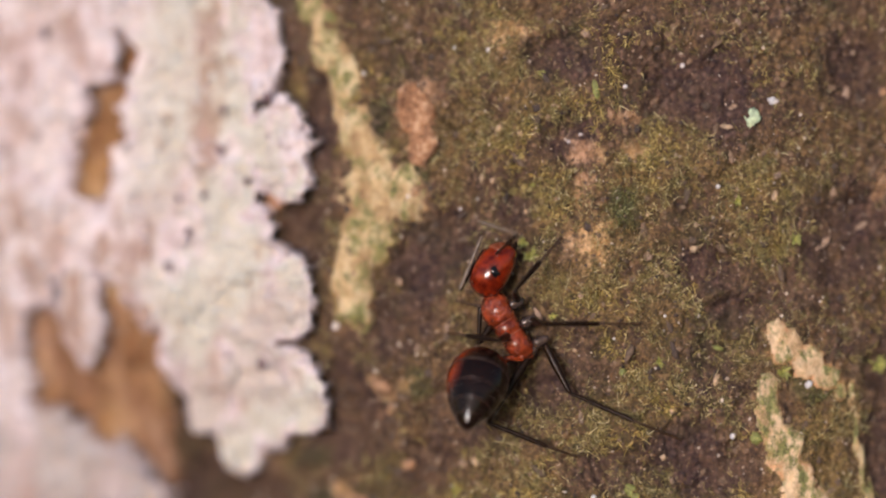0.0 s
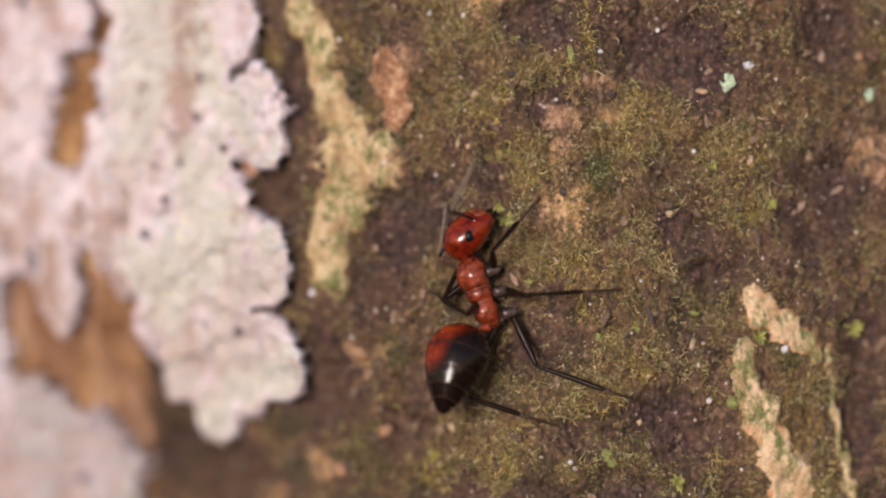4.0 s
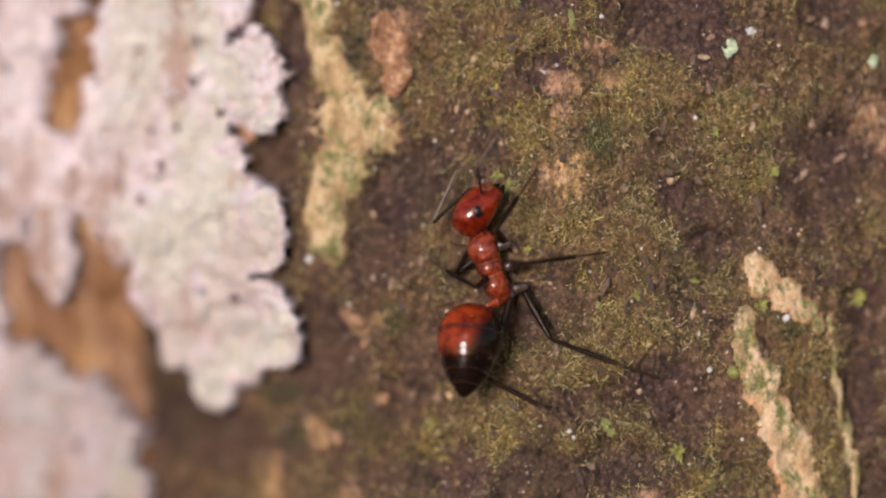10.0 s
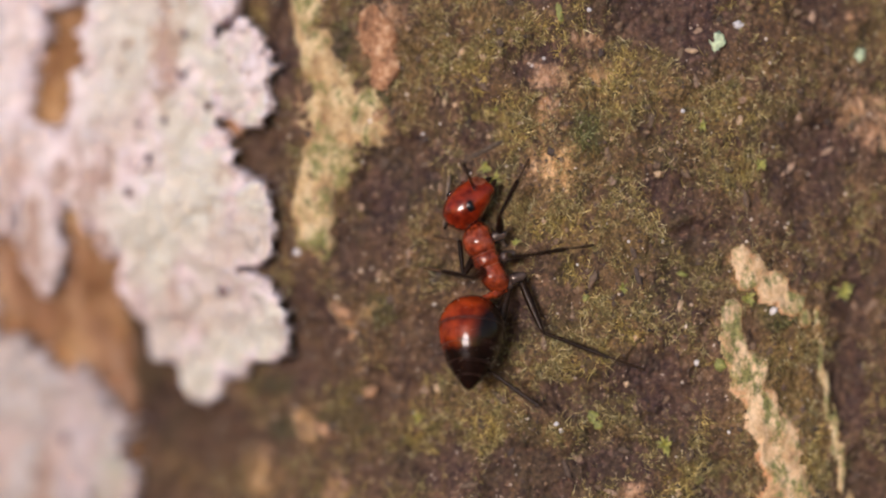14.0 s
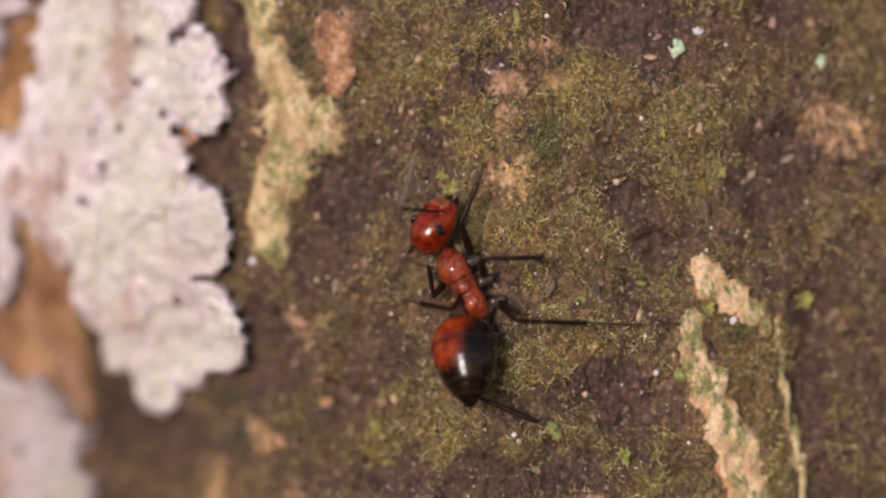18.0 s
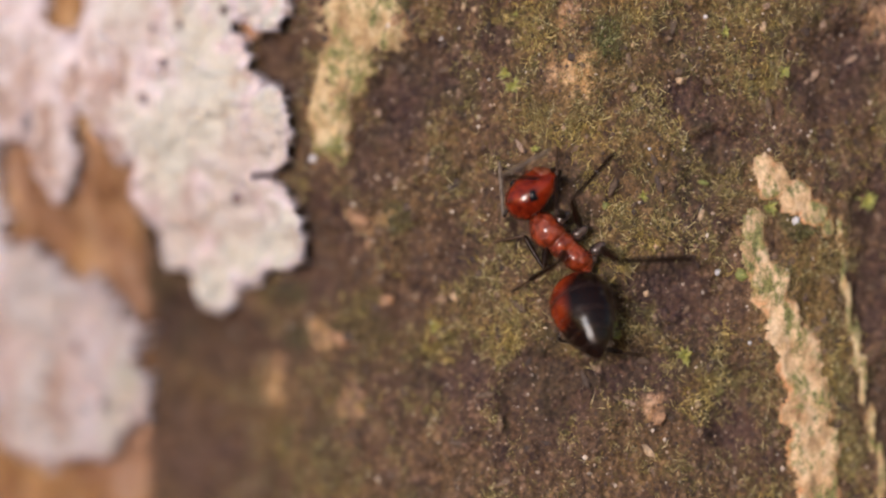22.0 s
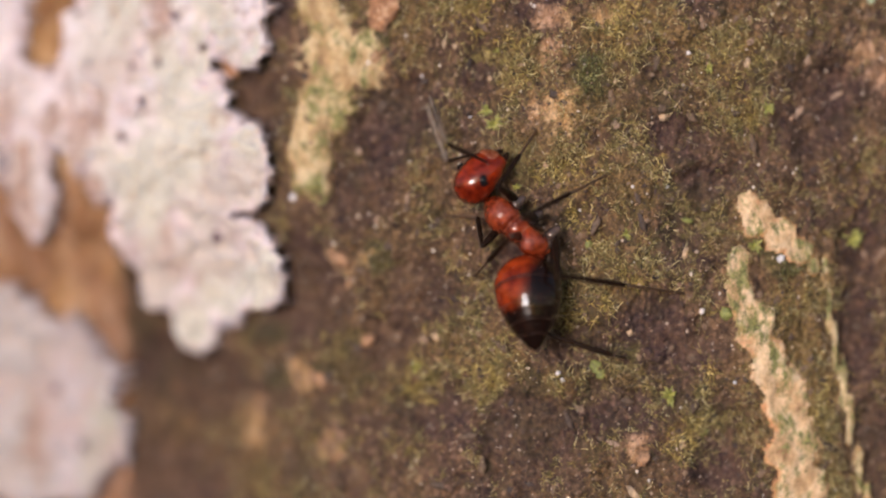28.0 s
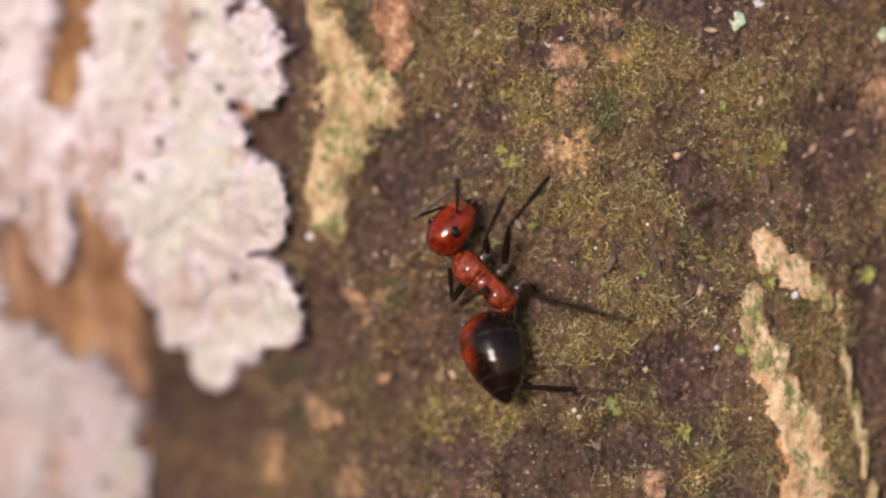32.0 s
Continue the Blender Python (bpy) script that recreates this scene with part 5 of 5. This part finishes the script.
def placed(hip, over, foot, la, lb, lc):
    """Knee, ankle and toe of a leg whose knee stands over a known place."""
    flat = over - hip
    flat.y = 0
    if flat.length > la * 0.98:
        flat = flat.normalized() * la * 0.98
    knee = hip + flat + OUT * min(math.sqrt(la * la - flat.length_squared), 1.7)
    knee = hip + (knee - hip).normalized() * la
    way = foot - knee
    reach = min(max(way.length, abs(la - lb) * 0.2 + 0.9), (lb + lc) * 0.995)
    way = way.normalized() * reach
    x = (reach * reach + lb * lb - lc * lc) / (2 * reach)
    h = math.sqrt(max(lb * lb - x * x, 0))
    rise = OUT - way * (OUT.dot(way) / reach ** 2)
    rise = rise.normalized() if rise.length > 1e-6 else Vector((0, 0, 1))
    ankle = knee + way * (x / reach) + rise * h
    return knee, ankle, ankle + (knee + way - ankle).normalized() * lc


def reach_out(root, x, z, length, out):
    """The end of a rod of that length from root that shows over (x, z), the rest of it rising off the bark (out > 0) or sinking."""
    flat = Vector((x - root.x, 0, z - root.z))
    if flat.length > length:
        flat = flat.normalized() * length
    rest_up = math.sqrt(max(length ** 2 - flat.length_squared, 0.0))
    way = flat + OUT * (rest_up if out > 0 else -rest_up) * abs(out)
    return root + way.normalized() * length


def motions():
    hold(0, (1.68, -0.67), (1.60, -1.52), (2.81, -3.51), (1.49, -3.39), (0.76, -5.63), 25, 55, 60)
    hold(1, (1.82, -0.33), (1.91, -1.14), (2.44, -3.37), (1.72, -3.40), (0.81, -5.92), 31, 55, 38)
    hold(2, (1.62, -0.65), (1.79, -1.54), (2.64, -3.76), (1.40, -3.33), (0.30, -5.91), 32, 55, 60)
    hold(3, (1.60, -0.55), (1.65, -1.37), (2.48, -3.81), (1.58, -3.54), (0.72, -6.27), 35, 55, 35)
    hold(4, (1.65, -0.63), (1.65, -1.45), (2.54, -3.80), (1.64, -3.59), (0.75, -6.27), 36, 55, 40)
    hold(7, (1.88, -0.57), (2.13, -1.33), (2.70, -3.81), (1.86, -3.90), (1.38, -6.67), 33, 55, -5)
    hold(8, (1.30, -0.13), (1.18, -0.88), (2.06, -3.10), (1.34, -3.51), (1.29, -6.31), 53, 50, -8)
    hold(9, (2.01, -0.93), (2.15, -1.73), (2.89, -3.89), (1.95, -3.98), (1.63, -6.72), 29, 55, 8)
    hold(10, (1.96, -0.93), (2.05, -1.66), (2.84, -3.89), (1.88, -3.94), (1.53, -6.80), 33, 55, 0)
    hold(11, (1.83, -0.80), (1.96, -1.61), (2.90, -3.94), (1.91, -3.80), (1.36, -6.49), 43, 55, 28)
    hold(12, (2.09, -0.79), (2.23, -1.69), (3.06, -3.84), (2.26, -4.02), (1.85, -6.91), 37, 55, 0)
    hold(13, (1.84, -0.88), (1.97, -1.54), (2.88, -3.65), (1.84, -3.78), (1.72, -6.61), 35, 55, 5)
    hold(16, (2.55, -1.09), (2.82, -1.91), (3.73, -3.98), (3.01, -4.13), (2.83, -7.10), 33, 45, 0)
    hold(17, (2.41, -1.06), (2.48, -1.81), (3.51, -4.04), (2.60, -4.04), (2.47, -6.80), 29, 45, 5)
    hold(18, (2.38, -1.39), (2.77, -2.27), (3.96, -4.31), (3.26, -4.26), (3.49, -7.00), 25, 40, 18)
    hold(19, (2.51, -2.47), (2.96, -3.09), (4.51, -4.58), (3.52, -4.63), (3.83, -7.17), 37, 50, 50)
    hold(19.2, (1.83, -2.43), (2.30, -3.13), (4.01, -4.07), (2.92, -4.25), (2.83, -6.42), 15, 50, 68)
    hold(19.4, (2.17, -2.21), (2.65, -2.94), (4.10, -3.85), (3.12, -4.10), (2.70, -6.24), 10, 45, 65)
    hold(19.6, (3.19, -3.24), (3.47, -3.83), (5.12, -5.17), (4.15, -5.32), (4.24, -7.46), 10, 42, 52)
    hold(19.8, (3.81, -3.80), (4.22, -4.42), (5.73, -5.39), (5.19, -5.68), (5.13, -8.06), 8, 40, 50)
    hold(20, (3.24, -4.31), (3.47, -4.90), (5.35, -6.02), (5.09, -6.47), (5.96, -8.72), 33, 45, 45)
    hold(20.2, (2.50, -5.53), (3.03, -5.62), (4.91, -5.86), (4.38, -6.04), (4.52, -7.56), -80, 30, 60)
    hold(20.4, (2.35, -7.72), (2.92, -7.19), (3.76, -6.52), (3.59, -6.59), (5.43, -6.24), -130, 0, 32)
    hold(20.6, (1.29, -8.81), (1.86, -8.13), (2.71, -7.53), (2.77, -7.26), (3.94, -6.79), -135, 0, 40)
    hold(20.8, (0.79, -8.22), (1.36, -7.60), (2.66, -6.90), (2.74, -6.77), (4.55, -6.36), -125, 0, 35)
    hold(21, (1.35, -7.68), (2.07, -7.41), (3.31, -6.68), (3.63, -6.50), (5.53, -6.16), -125, 0, 25)
    hold(21.2, (1.71, -7.25), (2.30, -6.89), (3.88, -6.29), (4.05, -6.29), (5.59, -5.86), -115, 0, 35)
    hold(21.4, (2.40, -5.47), (3.02, -5.72), (4.82, -5.89), (4.64, -6.00), (4.73, -7.96), -35, 30, 58)
    hold(21.6, (3.45, -4.44), (4.03, -5.01), (5.86, -6.68), (5.13, -6.91), (5.46, -8.88), 5, 45, 50)
    hold(21.8, (3.10, -4.01), (3.57, -4.73), (5.19, -5.88), (4.69, -6.17), (5.30, -8.61), 5, 45, 40)
    hold(22, (3.51, -3.53), (3.63, -4.33), (5.42, -5.98), (4.90, -6.20), (5.56, -8.60), 40, 55, 42)
    hold(23, (3.60, -3.39), (3.60, -4.04), (4.92, -5.82), (4.02, -5.83), (3.68, -8.39), 35, 65, 55)
    hold(24, (3.41, -3.41), (3.23, -4.20), (4.84, -5.79), (3.71, -5.75), (3.29, -8.34), 39, 65, 70)
    hold(25, (3.02, -2.91), (3.20, -3.78), (4.55, -5.51), (3.51, -5.52), (3.48, -8.12), 31, 70, 50)
    hold(28, (2.40, -1.87), (2.77, -2.71), (4.32, -4.08), (3.85, -4.33), (4.14, -7.13), 35, 45, 15)
    hold(29, (3.81, -1.83), (3.93, -2.67), (4.68, -4.48), (3.90, -4.76), (3.89, -7.40), 29, 25, 22)
    hold(30, (3.39, -0.67), (3.71, -1.51), (4.59, -3.44), (3.46, -3.44), (3.09, -5.96), 28, 40, 36)
    hold(30.2, (2.96, -1.10), (3.46, -1.93), (4.89, -3.52), (3.74, -3.81), (3.42, -6.46), 10, 45, 25)
    hold(30.4, (2.22, 0.18), (2.60, -0.70), (3.69, -2.64), (2.59, -2.86), (2.38, -5.37), 12, 45, 25)
    hold(30.6, (2.00, -0.88), (2.58, -1.76), (4.11, -2.96), (3.15, -3.45), (3.88, -6.28), 5, 40, 22)
    hold(30.8, (2.80, -1.86), (3.34, -2.54), (5.10, -3.79), (4.52, -4.28), (6.23, -6.51), 5, 35, 12)
    hold(31, (1.07, -2.19), (1.60, -2.72), (3.45, -3.60), (3.01, -3.87), (5.00, -5.86), 22, 30, 5)
    hold(31.2, (0.75, -3.43), (1.24, -3.43), (3.07, -3.55), (2.60, -3.64), (4.20, -5.09), -75, 30, 12)
    hold(31.4, (0.27, -4.45), (0.81, -4.22), (2.23, -3.99), (1.89, -4.40), (3.42, -4.57), -85, 20, 20)
    hold(31.6, (0.31, -5.87), (0.93, -5.66), (2.58, -4.73), (1.70, -5.44), (1.94, -5.70), -100, 10, 60)
    hold(31.8, (0.38, -4.45), (0.90, -4.18), (2.80, -4.36), (2.06, -4.71), (1.47, -5.64), -80, 15, 80)
    hold(31.9, (0.86, -2.78), (1.41, -3.34), (2.88, -4.27), (2.91, -4.68), (1.99, -6.19), 0, 30, 47)
    hold(32, (1.06, -2.27), (1.27, -3.16), (2.93, -4.66), (2.14, -4.92), (2.74, -7.67), 28, 45, 52)
    rows = np.array(HELD)
    times = np.round(np.arange(0, 32.01, 0.1), 1)
    track = np.stack([np.interp(times, rows[:, 0], rows[:, k]) for k in range(1, 14)], 1)
    soft = track.copy()
    soft[1:-1] = 0.2 * track[:-2] + 0.6 * track[1:-1] + 0.2 * track[2:]
    foot_at = {leg: np.stack([np.interp(times, [p[0] for p in line], [p[k] for p in line]) for k in (1, 2)], 1) for leg, line in FEET.items()}
    knee_at = {leg: np.stack([np.interp(times, [p[0] for p in line], [p[k] for p in line]) for k in (1, 2)], 1) for leg, line in KNEES.items()}
    feeler_at = {side: np.stack([np.interp(times, [p[0] for p in line], [p[k] for p in line]) for k in (1, 2, 3, 4)], 1) for side, line in FEELERS.items()}
    paths = {}
    for i, t in enumerate(times):
        hx, hz, nx, nz, wx, wz, ax, az, gx, gz, face, lean, turned = soft[i]
        flat = min(math.hypot(nx - wx, nz - wz), 2.35)
        rear = math.sqrt(2.35 ** 2 - flat ** 2)
        mid_y = stem_y((nx + wx) / 2)
        height = 0.72
        neck = Vector((nx, mid_y - height, nz))
        waist = Vector((wx, mid_y - height - rear * 0.40, wz))
        f = (neck - waist).normalized()
        out = Vector((0, -1, 0))
        u = (out - f * out.dot(f)).normalized()
        roll = Matrix.Rotation(radians(-lean * 0.75), 3, f)
        u = roll @ u
        r = f.cross(u)
        o = neck - f * 1.20
        m = Matrix(((r.x, f.x, u.x, o.x * MM), (r.y, f.y, u.y, o.y * MM), (r.z, f.z, u.z, o.z * MM), (0, 0, 0, 1)))
        back = m.inverted()
        paths.setdefault(ant, []).append((t, m))

        # head: faces its own way, rolled to show its cheek
        a = radians(face)
        hf = Vector((math.sin(a), 0.06, math.cos(a))).normalized()
        hu = Matrix.Rotation(radians(-lean), 3, hf) @ (out - hf * out.dot(hf)).normalized()
        hr = hf.cross(hu)
        centre = Vector((hx, mid_y - height - 0.15, hz))
        ho = centre - hf * 0.90
        hm = Matrix(((hr.x, hf.x, hu.x, ho.x * MM), (hr.y, hf.y, hu.y, ho.y * MM), (hr.z, hf.z, hu.z, ho.z * MM), (0, 0, 0, 1)))
        paths.setdefault(head, []).append((t, back @ hm))

        # gaster: from the waist to its tip, lifted off the bark where it looks short
        gap = math.hypot(gx - ax, gz - az)
        lift = math.sqrt(max(LONG ** 2 - min(gap, LONG) ** 2, 0.0))
        hub = Vector((ax, min(waist.y + 0.10 + 0.30 * lift, mid_y - 0.75), az))
        tip = Vector((gx, hub.y - max(lift, 0.25), gz))
        gf = (hub - tip).normalized()
        gu = (out - gf * out.dot(gf)).normalized() if abs(gf.y) < 0.998 else (Vector((0.4, 0, 1)) - gf * Vector((0.4, 0, 1)).dot(gf)).normalized()
        gu = Matrix.Rotation(radians(-turned), 3, gf) @ gu
        gr = gf.cross(gu)
        gm = Matrix(((gr.x, gf.x, gu.x, hub.x * MM), (gr.y, gf.y, gu.y, hub.y * MM), (gr.z, gf.z, gu.z, hub.z * MM), (0, 0, 0, 1)))
        paths.setdefault(gaster, []).append((t, back @ gm))
        stalk = m @ Vector((0, -1.04 * MM, -0.10 * MM))
        paths.setdefault(petiole, []).append((t, back @ along(stalk, gm @ Vector((0, -0.16 * MM, -0.2 * MM)), out)))

        for leg, limbs in LEGS.items():
            la, lb, lc = SIZES[leg]
            hip = m @ (Vector(HIPS[leg]) * MM) / MM
            fx, fz = foot_at[leg][i]
            s = R * math.asin((fx - X0) / R)
            foot = Vector(place(np.array([s]), np.array([fz]), relief(np.array([s]), np.array([fz])) + 0.03)[0]) / MM
            if leg in KNEES:
                knee, ankle, end = placed(hip, Vector((wx + knee_at[leg][i][0], 0, wz + knee_at[leg][i][1])), foot, la, lb, lc)
            else:
                knee, ankle, end = bent(hip, foot, m.to_3x3() @ Vector(BENDS[leg]), la, lb, lc)
            for limb, p, q in zip(limbs, (hip, knee, ankle), (knee, ankle, end)):
                paths.setdefault(limb, []).append((t, back @ along(p * MM, q * MM, out)))

        for side, (scape, whip) in ANTENNAE.items():
            root = hm @ Vector((side * 0.36 * MM, 1.36 * MM, 0.42 * MM))
            ex, ez, tx, tz = feeler_at[side][i]
            root = root / MM
            elbow = reach_out(root, hx + ex, hz + ez, 1.6, 0.7)
            end = reach_out(elbow, hx + tx, hz + tz, 1.9, -0.25)
            keep_off = stem_y((nx + wx) / 2) - 0.1
            elbow.y, end.y = min(elbow.y, keep_off), min(end.y, keep_off)
            root, elbow, end = root * MM, elbow * MM, end * MM
            paths.setdefault(scape, []).append((t, back @ along(root, elbow, out)))
            paths.setdefault(whip, []).append((t, back @ along(elbow, end, out)))
    for thing, line in paths.items():
        walk(thing, line)


motions()
